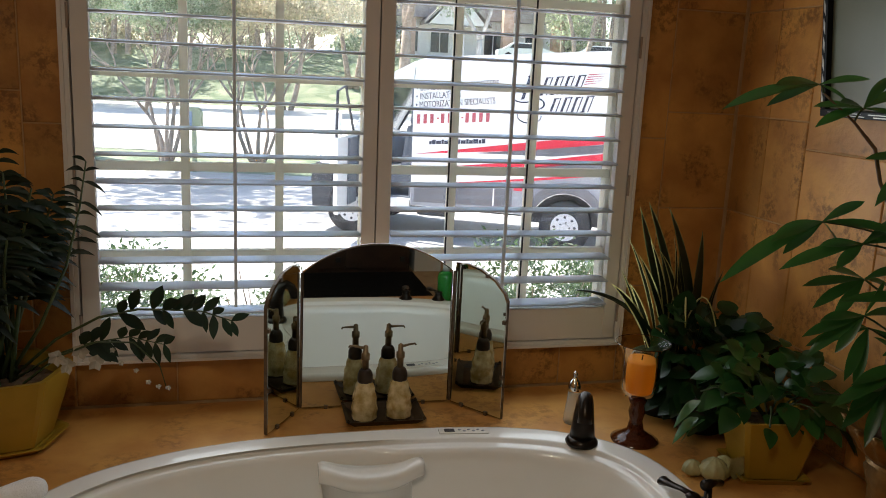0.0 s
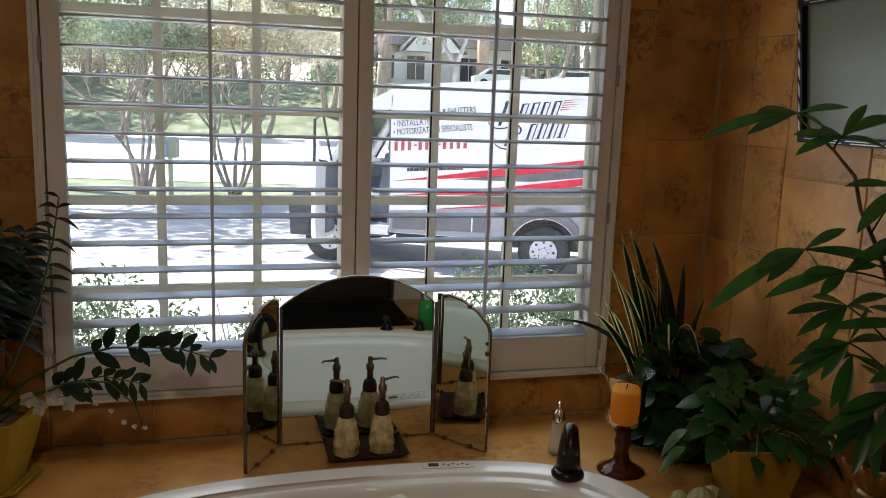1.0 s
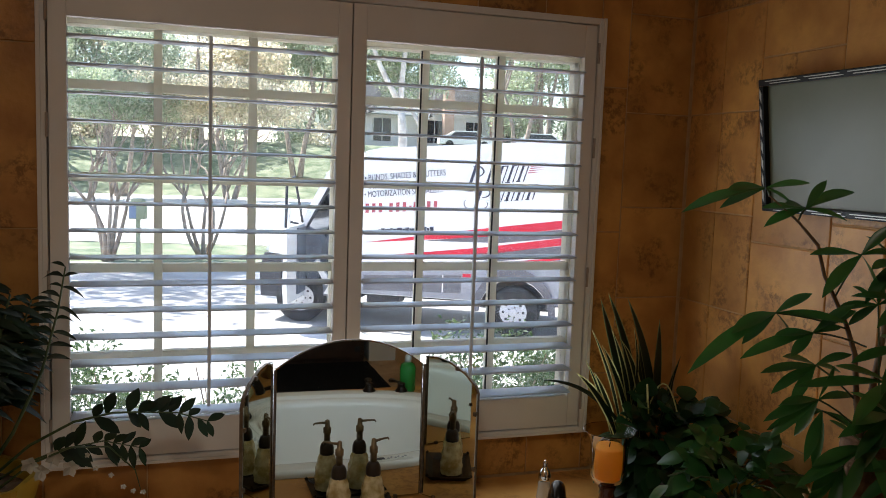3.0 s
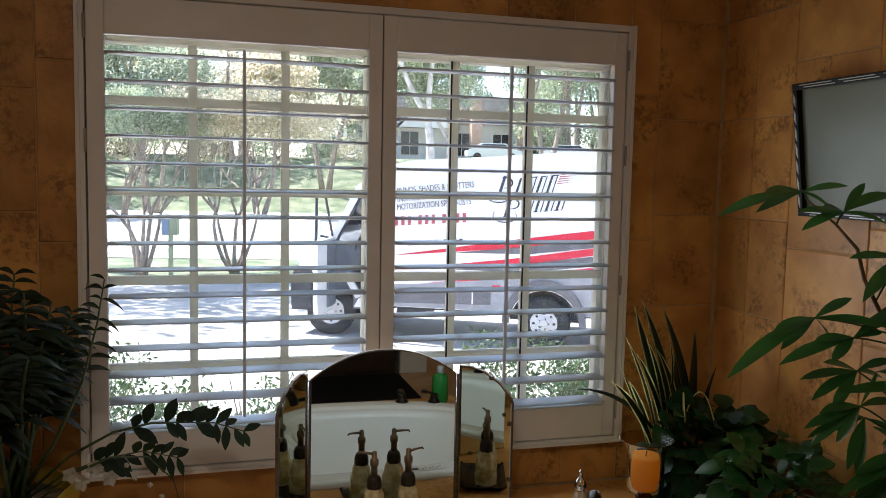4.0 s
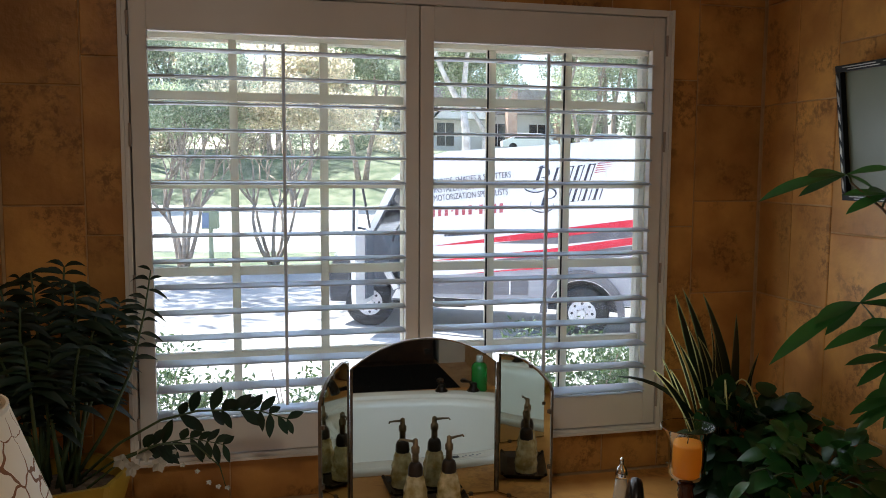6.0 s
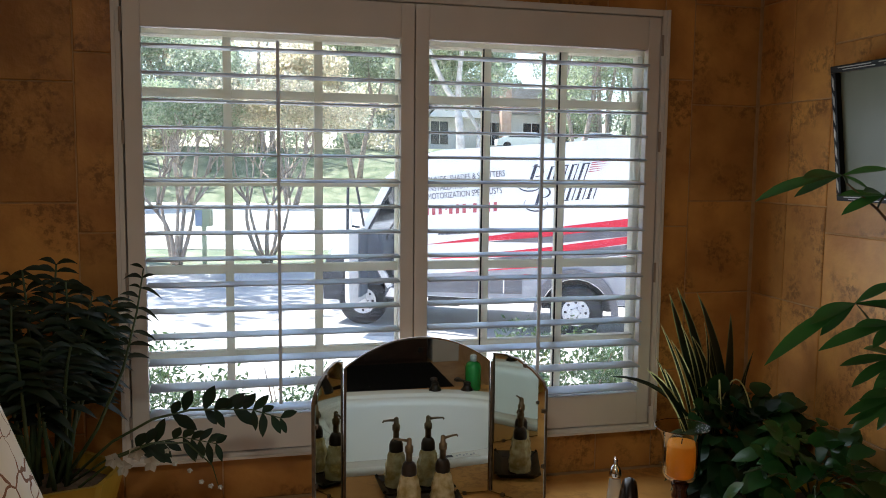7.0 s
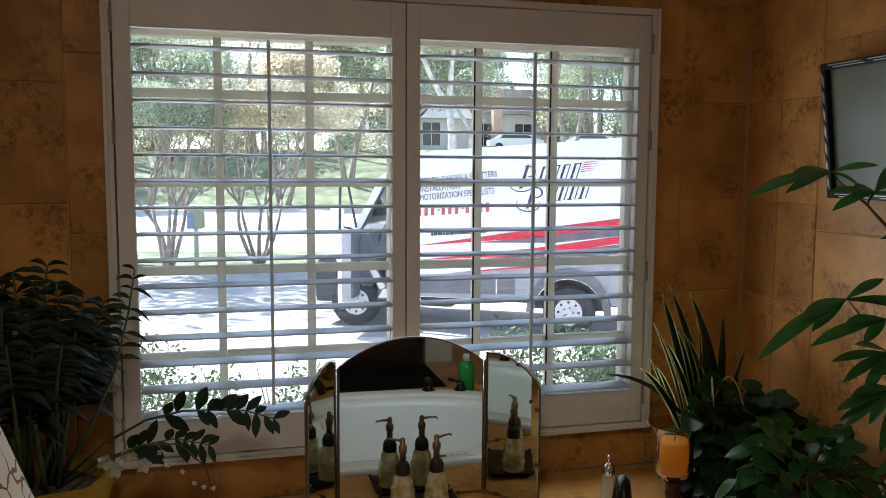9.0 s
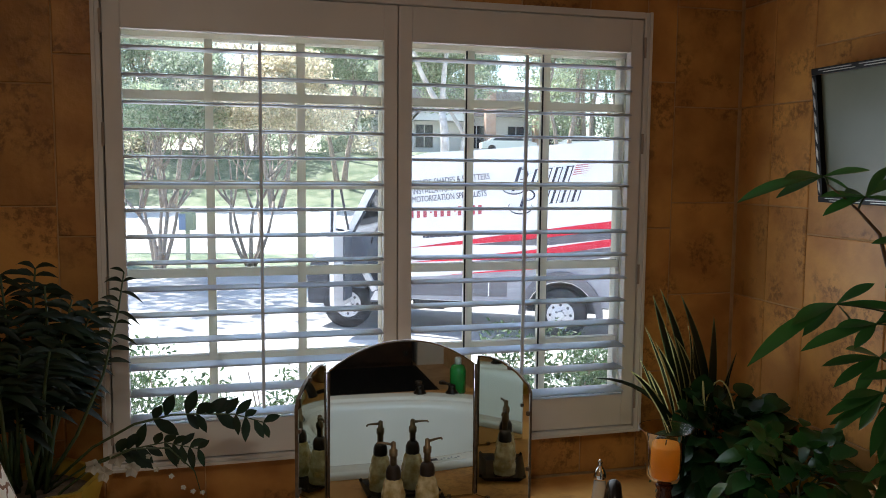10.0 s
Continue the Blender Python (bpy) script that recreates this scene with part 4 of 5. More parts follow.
for i, (x, y, r, h) in enumerate(((-1.45, 2.2, 0.5, 1.22), (-0.85, 2.3, 0.5, 1.28), (-0.25, 2.3, 0.48, 1.2), (0.35, 2.2, 0.42, 1.05), (1.0, 2.1, 0.42, 1.25), (1.45, 2.2, 0.48, 1.40), (2.0, 2.3, 0.5, 1.38), (2.6, 2.4, 0.5, 1.35))):
    shrub(x, y, r, h - (0.09 if x > 0.9 else 0.0), 4200, 70 + i)
tagged(part("planting_bed", boxes((-4, 6, 0.25, 3.3, G - 0.1, G + 0.02)), SOIL), "dark mulch planting bed", "ground", kind="structure")

# ---- things on the deck ----
AMBER = mat("amber_glass", (0.085, 0.02, 0.006), 0.06, trans=0.35, ior=1.4)
AMBER_PALE = clear_glass("pale_amber_glass", (0.95, 0.82, 0.62), 0.028)
CANDLE = mat("candle_wax", (0.90, 0.46, 0.07), 0.5, color2=(0.95, 0.56, 0.12), scale=8)
let_through(CANDLE, (0.95, 0.55, 0.12), 0.5)
SOAPGLASS = mat("soap_glass", (0.50, 0.37, 0.14), 0.1, color2=(0.86, 0.73, 0.43), scale=30, trans=0.2)
PUMP = mat("pump_bronze", (0.17, 0.12, 0.07), 0.35, 0.6, color2=(0.30, 0.22, 0.12), scale=30)
COLLAR = mat("pump_collar", (0.035, 0.022, 0.014), 0.4, 0.4)
TRAYM = mat("tray_metal", (0.035, 0.022, 0.014), 0.35, 0.4, color2=(0.07, 0.045, 0.025), scale=25)
CLEAR = mat("shaker_glass", (0.80, 0.80, 0.77), 0.08, trans=0.65)
CHROME = mat("chrome", (0.75, 0.75, 0.74), 0.12, 1.0)
SHELLM = mat("shell_cream", (0.42, 0.39, 0.2), 0.45, color2=(0.26, 0.25, 0.11), scale=22, bump=0.3)
GOLD = mat("aged_gold", (0.15, 0.075, 0.02), 0.36, 0.5, color2=(0.27, 0.15, 0.045), scale=14, bump=0.2)
PALMTRUNK = mat("woven_fibre", (0.09, 0.045, 0.02), 0.85, color2=(0.16, 0.085, 0.04), scale=35, bump=0.6, bump_scale=70)
DARKPOT = mat("dark_pot", (0.025, 0.025, 0.022), 0.4)
SHADE = mat("crackle_shade", (0.80, 0.70, 0.55), 0.7, color2=(0.84, 0.75, 0.62), scale=10)
CLOTH = mat("white_cotton", (0.8, 0.78, 0.74), 0.9, color2=(0.85, 0.83, 0.8), scale=60, bump=0.5, bump_scale=250)


def crackle(m):
    """Brown crackle lines over the shade."""
    n, l = m.node_tree.nodes, m.node_tree.links
    b = n["Principled BSDF"]
    src = b.inputs["Base Color"].links[0].from_socket
    co, vor, wob, add = n.new("ShaderNodeTexCoord"), n.new("ShaderNodeTexVoronoi"), n.new("ShaderNodeTexNoise"), n.new("ShaderNodeMixRGB")
    vor.feature = "DISTANCE_TO_EDGE"
    vor.inputs["Scale"].default_value = 17
    wob.inputs["Scale"].default_value = 14
    add.inputs[0].default_value = 0.06
    l.new(co.outputs["Object"], wob.inputs["Vector"]), l.new(co.outputs["Object"], add.inputs[1]), l.new(wob.outputs["Color"], add.inputs[2])
    l.new(add.outputs[0], vor.inputs["Vector"])
    patch = n.new("ShaderNodeTexNoise")
    patch.inputs["Scale"].default_value = 9
    l.new(co.outputs["Object"], patch.inputs["Vector"])
    width = n.new("ShaderNodeMapRange")
    width.inputs["From Min"].default_value, width.inputs["From Max"].default_value, width.inputs["To Max"].default_value = 0.42, 0.7, 0.05
    l.new(patch.outputs["Fac"], width.inputs["Value"])
    less = n.new("ShaderNodeMath")
    less.operation = "LESS_THAN"
    l.new(vor.outputs["Distance"], less.inputs[0]), l.new(width.outputs[0], less.inputs[1])
    mix = n.new("ShaderNodeMix")
    mix.data_type = "RGBA"
    mix.inputs["B"].default_value = (0.24, 0.10, 0.04, 1)
    l.new(less.outputs[0], mix.inputs["Factor"]), l.new(src, mix.inputs["A"]), l.new(mix.outputs["Result"], b.inputs["Base Color"])
    t, sh = n.new("ShaderNodeBsdfTranslucent"), n.new("ShaderNodeMixShader")
    sh.inputs[0].default_value = 0.35
    l.new(mix.outputs["Result"], t.inputs["Color"])
    l.new(b.outputs[0], sh.inputs[1]), l.new(t.outputs[0], sh.inputs[2]), l.new(sh.outputs[0], n["Material Output"].inputs["Surface"])


crackle(SHADE)


def soap_tray():
    th = empty("tray", (0.01, -0.19, D), -1)
    tagged(th, "dark bronze rectangular soap tray on the deck", "tray")
    loops = []
    for hx, hy, z in ((0.098, 0.06, 0.0), (0.12, 0.078, 0.02), (0.124, 0.082, 0.022), (0.115, 0.073, 0.019), (0.095, 0.056, 0.006)):
        loops.append([(-hx, -hy, z), (hx, -hy, z), (hx, hy, z), (-hx, hy, z)])
    part("dish", rings(bmesh.new(), loops), TRAYM, th)
    for sx in (-1, 1):
        for sy in (-1, 1):
            part("rim_bead", lathe([(0.001, 0.018), (0.007, 0.024), (0.001, 0.031)], 8, centre=(0.118 * sx, 0.076 * sy, 0)), TRAYM, th)


def dispenser(x, y, turn):
    th = empty("soap_dispenser", (x, y, D + 0.0062), turn)
    th.scale = (0.95, 0.95, 0.94)
    tagged(th, "cut-glass soap dispenser with an aged bronze pump", "soap dispenser", "soap dispensers on the tray")
    prof = [(0.036, 0.0), (0.041, 0.008), (0.042, 0.03), (0.040, 0.06), (0.036, 0.09), (0.030, 0.115), (0.024, 0.132)]
    # faceted diamond relief
    n = 36
    loops = []
    for j in range(25):
        z = 0.132 * j / 24
        r = np.interp(z, [p[1] for p in prof], [p[0] for p in prof])
        loops.append([(r * (1 + 0.075 * math.cos(4 * (2 * math.pi * i / n) + z * 80) * math.cos(4 * (2 * math.pi * i / n) - z * 80)) * math.cos(2 * math.pi * i / n), r * (1 + 0.075 * math.cos(4 * (2 * math.pi * i / n) + z * 80) * math.cos(4 * (2 * math.pi * i / n) - z * 80)) * math.sin(2 * math.pi * i / n), z) for i in range(n)])
    part("bottle", rings(bmesh.new(), loops), SOAPGLASS, th)
    part("base_ring", lathe([(0.043, -0.004), (0.044, 0.004), (0.042, 0.006)], 24), COLLAR, th)
    part("collar", lathe([(0.0245, 0.130), (0.0255, 0.136), (0.0245, 0.156), (0.02, 0.168), (0.013, 0.175)], 24), COLLAR, th, "dark collar", smooth=True)
    part("pump", lathe([(0.011, 0.174), (0.011, 0.205), (0.014, 0.207), (0.014, 0.226), (0.009, 0.230), (0.008, 0.252), (0.002, 0.256)], 16), PUMP, th, "aged bronze pump", smooth=True)
    part("nozzle", tube([(0.0, 0, 0.244), (0.03, 0, 0.248), (0.052, 0, 0.249), (0.056, 0, 0.243)], [0.0055, 0.004, 0.0032, 0.003], 8), PUMP, th, smooth=True)


soap_tray()
dispenser(-0.052, -0.205, 160)
dispenser(0.058, -0.200, 15)


def candle_holder():
    th = empty("candle_holder", (0.742, -0.462, D))
    th.scale = (1.16, 1.16, 1.1)
    tagged(th, "amber glass goblet candle holder with an orange pillar candle", "candle holder")
    part("foot", lathe([(0.062, 0.0), (0.062, 0.005), (0.045, 0.014), (0.022, 0.032), (0.017, 0.06), (0.022, 0.085), (0.018, 0.105), (0.024, 0.118), (0.02, 0.128)], 32), AMBER, th, "dark amber glass foot", smooth=True)
    part("cup", lathe([(0.018, 0.129), (0.042, 0.138), (0.05, 0.155), (0.0495, 0.19), (0.0505, 0.225), (0.053, 0.245), (0.060, 0.266), (0.070, 0.282)], 32, caps=(True, False)), AMBER_PALE, th, "flared amber glass cup", smooth=True)
    part("cup_rim", tube([(0.0703 * math.cos(a), 0.0703 * math.sin(a), 0.2825) for a in [2 * math.pi * i / 40 for i in range(41)]], 0.0009, 6), AMBER, th, "dark amber rim")
    part("candle", lathe([(0.038, 0.143), (0.042, 0.152), (0.0462, 0.185), (0.0462, 0.232), (0.041, 0.237), (0.004, 0.233)], 32), CANDLE, th, "orange wax candle", smooth=True)
    part("wick", tube([(0, 0, 0.233), (0.002, 0, 0.248)], 0.0015, 5), DARKGAP, th)


def shaker():
    th = empty("shaker", (0.60, -0.31, D))
    tagged(th, "clear glass shaker bottle with a chrome cap", "bottle")
    part("bottle", lathe([(0.026, 0.0), (0.029, 0.01), (0.027, 0.03), (0.022, 0.07), (0.019, 0.1), (0.016, 0.105)], 20), CLEAR, th, smooth=True)
    part("cap", lathe([(0.019, 0.105), (0.021, 0.11), (0.02, 0.125), (0.014, 0.14), (0.008, 0.146), (0.006, 0.156), (0.008, 0.162), (0.002, 0.172)], 20), CHROME, th, "chrome cap", smooth=True)


candle_holder()
shaker()


def tub_filler(tub):
    th = empty("tub_spout", (0.546, -0.51, D + 0.0245), -112)
    tagged(th, "oil-rubbed bronze tub spout on the rim", "faucet")
    part("base", lathe([(0.047, 0.0), (0.048, 0.008), (0.042, 0.018), (0.036, 0.022)], 28), BRONZE, th, smooth=True)
    pts = [(0, 0, 0.018), (0.0, 0, 0.05), (0.003, 0, 0.09), (0.010, 0, 0.125), (0.024, 0, 0.150), (0.044, 0, 0.158), (0.064, 0, 0.146), (0.078, 0, 0.118), (0.083, 0, 0.098)]
    part("spout", tube(pts, [0.037, 0.034, 0.030, 0.0255, 0.0215, 0.019, 0.0185, 0.0195, 0.021], 18), BRONZE, th, smooth=True)
    for x, y, turn in ((0.672, -0.915, -76), (0.34, -1.285, 100), (0.49, -1.255, 80)):
        h = part("tap_handle", lathe([(0.034, 0), (0.034, 0.004)], 20), BRONZE, tub, "oil-rubbed bronze lever handle")
        h.matrix_local = pose(x - TC[0], y - TC[1], D + 0.0235, 0, 0, turn) @ Matrix.Diagonal((1, 1, 0.6, 1))
        part("base", lathe([(0.032, 0.004), (0.03, 0.012), (0.02, 0.03), (0.016, 0.055), (0.02, 0.062), (0.012, 0.074)], 20), BRONZE, h, smooth=True)
        part("lever", tube([(0, 0, 0.066), (-0.04, 0, 0.062), (-0.085, 0, 0.05), (-0.11, 0, 0.045)], [0.011, 0.009, 0.012, 0.019], 10), BRONZE, h, smooth=True)
    s = empty("hand_shower", (0.757, -0.85, D), 30)
    s.scale = (0.75, 0.75, 0.75)
    tagged(s, "oil-rubbed bronze hand shower resting in its cradle", "hand shower")
    part("cradle", lathe([(0.028, 0), (0.026, 0.012), (0.014, 0.02), (0.012, 0.06)], 16), BRONZE, s, smooth=True)
    part("wand", tube([(-0.03, 0, 0.075), (0.03, 0, 0.065), (0.09, 0, 0.045)], [0.02, 0.013, 0.012], 12), BRONZE, s, smooth=True)


tub_filler(TUB)


def shell_ornament():
    th = empty("shell_ornament", (0.845, -0.735, D))
    tagged(th, "pale speckled shell ornament on the deck", "ornament")
    for x, y, r in ((0.0, 0.0, 0.04), (0.05, 0.03, 0.032), (-0.045, 0.035, 0.028)):
        loops = [[(x + q * r * (1 + 0.07 * math.cos(9 * a)) * math.cos(a), y + q * r * (1 + 0.07 * math.cos(9 * a)) * math.sin(a), z * r) for a in [2 * math.pi * i / 36 for i in range(36)]] for q, z in ((0.5, 0), (1, 0.45), (0.92, 1), (0.5, 1.45), (0.1, 1.65))]
        part("shell", rings(bmesh.new(), loops), SHELLM, th, smooth=True)
    bm = bmesh.new()
    for k in range(7):
        a = -0.6 + 0.2 * k
        blade(bm, (0.06, -0.01, 0.0), (math.sin(a) * 0.6, -0.2, 1), (0, -1, 0.2), 0.085, 0.03, 0.05)
    part("fan_shell", bm, SHELLM, th)


shell_ornament()


def square_pot(name, at, turn, half0, half1, h, sides, label, soil=True, saucer=True):
    th = empty(name, at, turn)
    tagged(th, label, "plant pot")
    def ring(r, z, sides=sides):
        pts = []
        for k in range(sides):
            a = 2 * math.pi * k / sides
            b = 2 * math.pi * (k + 1) / sides
            for t in (0.06, 0.5, 0.94):
                pts.append((r * ((1 - t) * math.cos(a) + t * math.cos(b)), r * ((1 - t) * math.sin(a) + t * math.sin(b)), z))
        return pts
    z0 = 0.012 if saucer else 0.0
    part("pot", rings(bmesh.new(), [ring(half0, z0), ring(half0 * 1.03, z0 + 0.01), ring((half0 + half1) * 0.52, h * 0.55), ring(half1, h - 0.012), ring(half1 * 1.02, h), ring(half1 * 0.93, h), ring(half1 * 0.88, h - 0.05)], True, False), YELLOW_GLAZE, th)
    if saucer:
        part("saucer", rings(bmesh.new(), [ring(half0 * 1.12, 0), ring(half0 * 1.32, 0.018), ring(half0 * 1.36, 0.02), ring(half0 * 1.28, 0.019), ring(half0 * 1.05, 0.008)]), YELLOW_GLAZE, th)
    part("soil", rings(bmesh.new(), [ring(half1 * 0.885, h - 0.045), ring(half1 * 0.3, h - 0.03)], True, True), SOIL, th)
    return th


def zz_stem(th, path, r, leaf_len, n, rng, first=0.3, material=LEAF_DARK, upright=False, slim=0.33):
    """An arching stem with glossy paired leaflets."""
    pts = [Vector(p) for p in path]
    part("stem", tube(pts, [r * (1 - 0.65 * i / (len(pts) - 1)) for i in range(len(pts))], 6), STEM, th, smooth=True)
    bm = bmesh.new()
    m = len(pts) - 1
    for k in range(n):
        t = (first + (1 - first) * k / (n - 1)) * m
        i = min(int(t), m - 1)
        p = pts[i].lerp(pts[i + 1], t - i)
        d = (pts[i + 1] - pts[i]).normalized()
        side = d.cross(Vector((0, 1, 0.2)) if upright else Vector((0, 0.6, 0.8))).normalized()
        for s in (-1, 1):
            if rng.random() < 0.15:
                continue
            way = d * rng.uniform(0.3, 0.8) + side * s * rng.uniform(0.7, 1.0) + Vector((0, rng.uniform(-0.3, 0.3), rng.uniform(-0.25, 0.3)))
            L = leaf_len * rng.uniform(0.75, 1.15) * (1 - 0.35 * (k / n) ** 3)
            blade(bm, p, way, (rng.uniform(-0.4, 0.4), -1, 0.2) if upright else (rng.uniform(-0.4, 0.4), -0.8, 0.8), L, L * slim, rng.uniform(0.0, 0.35) + max(0.0, 0.33 - slim) * 4, 5, 0.25)
    part("leaves", bm, material, th, smooth=True)


def zz_plant():
    rng = random.Random(5)
    square_pot("plant_pot", (-1.07, -0.205, D), 16, 0.125, 0.185, 0.215, 6, "yellow glazed hexagonal plant pot on a matching saucer")
    th = empty("zz_plant", (-1.085, -0.205, D + 0.18))
    tagged(th, "dark green zz plant with arching stems in the yellow pot", "plant")
    o = Vector((-1.085, -0.205, D + 0.18))
    def rel(*pts):
        return [Vector(p) - o for p in pts]
    zz_stem(th, rel((-1.04, -0.22, 0.79), (-0.909, -0.28, 0.917), (-0.80, -0.28, 0.975), (-0.70, -0.28, 0.995), (-0.616, -0.28, 0.992), (-0.53, -0.28, 0.985), (-0.449, -0.28, 0.955)), 0.005, 0.078, 12, rng, 0.42, upright=True, slim=0.42)
    zz_stem(th, rel((-1.03, -0.24, 0.79), (-0.92, -0.30, 0.875), (-0.82, -0.32, 0.915), (-0.72, -0.32, 0.93), (-0.63, -0.32, 0.905)), 0.004, 0.075, 10, rng, 0.45, upright=True, slim=0.4)
    zz_stem(th, rel((-1.05, -0.22, 0.79), (-0.95, -0.27, 0.95), (-0.875, -0.28, 1.12), (-0.835, -0.28, 1.28), (-0.815, -0.28, 1.40)), 0.006, 0.075, 9, rng, 0.55, upright=True, slim=0.22)
    tips = [(-1.01, -0.3, 1.37), (-1.12, -0.28, 1.40), (-0.945, -0.3, 1.33), (-1.19, -0.3, 1.36), (-1.2, -0.35, 1.22), (-1.06, -0.16, 1.40), (-1.18, -0.15, 1.37), (-0.98, -0.42, 1.22), (-1.1, -0.46, 1.24), (-1.2, -0.46, 1.08), (-0.93, -0.2, 1.17), (-1.13, -0.36, 1.32), (-1.02, -0.24, 1.28), (-1.15, -0.22, 1.28), (-0.96, -0.26, 1.26), (-1.07, -0.33, 1.20), (-1.21, -0.25, 1.15), (-0.90, -0.27, 1.31), (-1.08, -0.4, 1.12)]
    for tx, ty, tz in tips:
        b = Vector((-1.085 + rng.uniform(-0.06, 0.06), -0.21 + rng.uniform(-0.06, 0.06), 0.78))
        t = Vector((tx, ty, tz))
        mid = b.lerp(t, 0.5) + Vector((rng.uniform(-0.03, 0.03), rng.uniform(-0.03, 0.03), 0.06))
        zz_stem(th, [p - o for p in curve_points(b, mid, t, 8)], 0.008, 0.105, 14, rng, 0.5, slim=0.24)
    orc = empty("orchid", (-1.0, -0.27, D + 0.19))
    tagged(orc, "fading orchid spray with pale blossoms beside the zz plant", "plant")
    oo = Vector((-1.0, -0.27, D + 0.19))
    pts = [Vector(p) - oo for p in ((-1.0, -0.27, 0.79), (-0.896, -0.33, 0.885), (-0.80, -0.34, 0.925), (-0.706, -0.34, 0.92), (-0.64, -0.34, 0.85), (-0.625, -0.34, 0.79))]
    part("stem", tube(pts, [0.004, 0.0035, 0.003, 0.0025, 0.002, 0.001], 5), STEM, orc)
    for k, (x, z) in enumerate(((-0.90, 0.885), (-0.87, 0.87), (-0.84, 0.90), (-0.80, 0.875), (-0.76, 0.90), (-0.74, 0.86), (-0.70, 0.845), (-0.67, 0.81), (-0.645, 0.79), (-0.62, 0.785))):
        bm = bmesh.new()
        c = Vector((x, -0.34 + rng.uniform(-0.02, 0.02), z)) - oo
        s = 0.026 if k < 4 else 0.009
        for q in range(5):
            a = 2 * math.pi * q / 5 + rng.uniform(-0.3, 0.3)
            blade(bm, c, (math.cos(a), -0.4, math.sin(a)), (0, -1, 0), s, s * 0.8, 0.1, 3, 0.2)
        part("blossom", bm, PETAL, orc)


zz_plant()


def snake_plant():
    rng = random.Random(9)
    th = empty("snake_plant", (0.95, -0.25, D))
    tagged(th, "variegated snake plant with yellow-edged upright leaves in a dark pot", "plant")
    part("pot", lathe([(0.085, 0), (0.1, 0.1), (0.115, 0.17), (0.105, 0.17), (0.1, 0.15), (0.01, 0.15)], 24), DARKPOT, th, "dark glazed pot", smooth=True)
    o = Vector((0.95, -0.25, D))
    rows = [((0.80, -0.25, 1.285), 0.05, 0), ((0.843, -0.22, 1.30), 0.05, 0), ((0.906, -0.24, 1.285), 0.05, 0), ((1.03, -0.25, 1.21), 0.055, 0), ((0.83, -0.28, 1.185), 0.035, 1), ((0.797, -0.28, 1.135), 0.035, 1), ((0.864, -0.29, 1.15), 0.04, 1), ((0.70, -0.3, 1.05), 0.035, 1), ((0.97, -0.22, 1.17), 0.05, 0), ((1.0, -0.2, 1.13), 0.045, 0), ((1.125, -0.25, 1.08), 0.03, 0), ((0.78, -0.27, 1.04), 0.03, 1), ((0.93, -0.28, 1.12), 0.045, 0), ((0.76, -0.27, 1.19), 0.022, 1), ((0.735, -0.29, 1.09), 0.02, 1), ((0.90, -0.3, 1.2), 0.02, 1), ((1.08, -0.28, 1.03), 0.026, 0)]
    for tip, w, pale in rows:
        t = Vector(tip) - o
        b = Vector((rng.uniform(-0.02, 0.06) - (0.04 if pale else -0.02), rng.uniform(-0.04, 0.03), 0.15))
        sag = rng.uniform(0.03, 0.13) if pale else rng.uniform(0.0, 0.05)
        lean = Vector((rng.uniform(-0.28, 0.0) if t.x < 0 else rng.uniform(-0.1, 0.15), rng.uniform(-0.15, 0.1), -2.2 * sag if pale else sag))
        for inner in (0, 1):
            bm = bmesh.new()
            d = t - b
            width = w * 0.9 * (1.1 if not inner else (0.70 if pale else 0.97))
            off = Vector((0, -0.002 * inner, 0))
            full = d.length * (1 if not inner else 0.97)
            blade(bm, b + off, d, (0.5 - rng.random() * 0.01, -1, 0.1), full, width, 0.0, 9, 0.2, belly=0.5)
            for vert in bm.verts:
                k = min(max((vert.co - b).dot(d) / d.length_squared, 0), 1)
                vert.co -= lean * (k * (1 - k) * 1.1 * d.length)
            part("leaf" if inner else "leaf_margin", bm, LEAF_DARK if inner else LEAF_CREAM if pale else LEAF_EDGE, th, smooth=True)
    for p, c, t in (((-0.08, -0.02, 0.28), (-0.2, -0.03, 0.42), (-0.35, -0.02, 0.425)),):
        pts = curve_points(p, c, t, 8)
        part("long_leaf", tube(pts, [0.008, 0.009, 0.009, 0.008, 0.007, 0.006, 0.004, 0.002], 5), LEAF_DARK, th)
    for k in range(2):
        a = -0.6 + k * 0.7
        pts = curve_points((0.02, -0.05, 0.3), (0.02 + 0.1 * math.sin(a), -0.12, 0.52), (0.06 + 0.16 * math.sin(a), -0.14, 0.33), 9)
        part("loop_leaf", tube(pts, [0.0025] * 9, 5), LEAF_CREAM, th)


def vine_leaves(bm, rng, c, spread, n, size):
    for _ in range(n):
        a, e = rng.uniform(0, 6.28), rng.uniform(-0.25, 1.1)
        d = Vector((math.cos(a) * math.cos(e), math.sin(a) * math.cos(e), math.sin(e)))
        p = Vector(c) + Vector((d.x * spread[0], d.y * spread[1], d.z * spread[2])) * rng.uniform(0.45, 1.0)
        L = size * rng.uniform(0.65, 1.2)
        way = d + Vector((rng.uniform(-0.5, 0.5), rng.uniform(-0.5, 0.5), rng.uniform(-0.7, 0.2)))
        blade(bm, p, way, (rng.uniform(-0.3, 0.3), -0.5, 1), L, L * 0.8, rng.uniform(0.1, 0.5), 6, 0.22, belly=0.3)


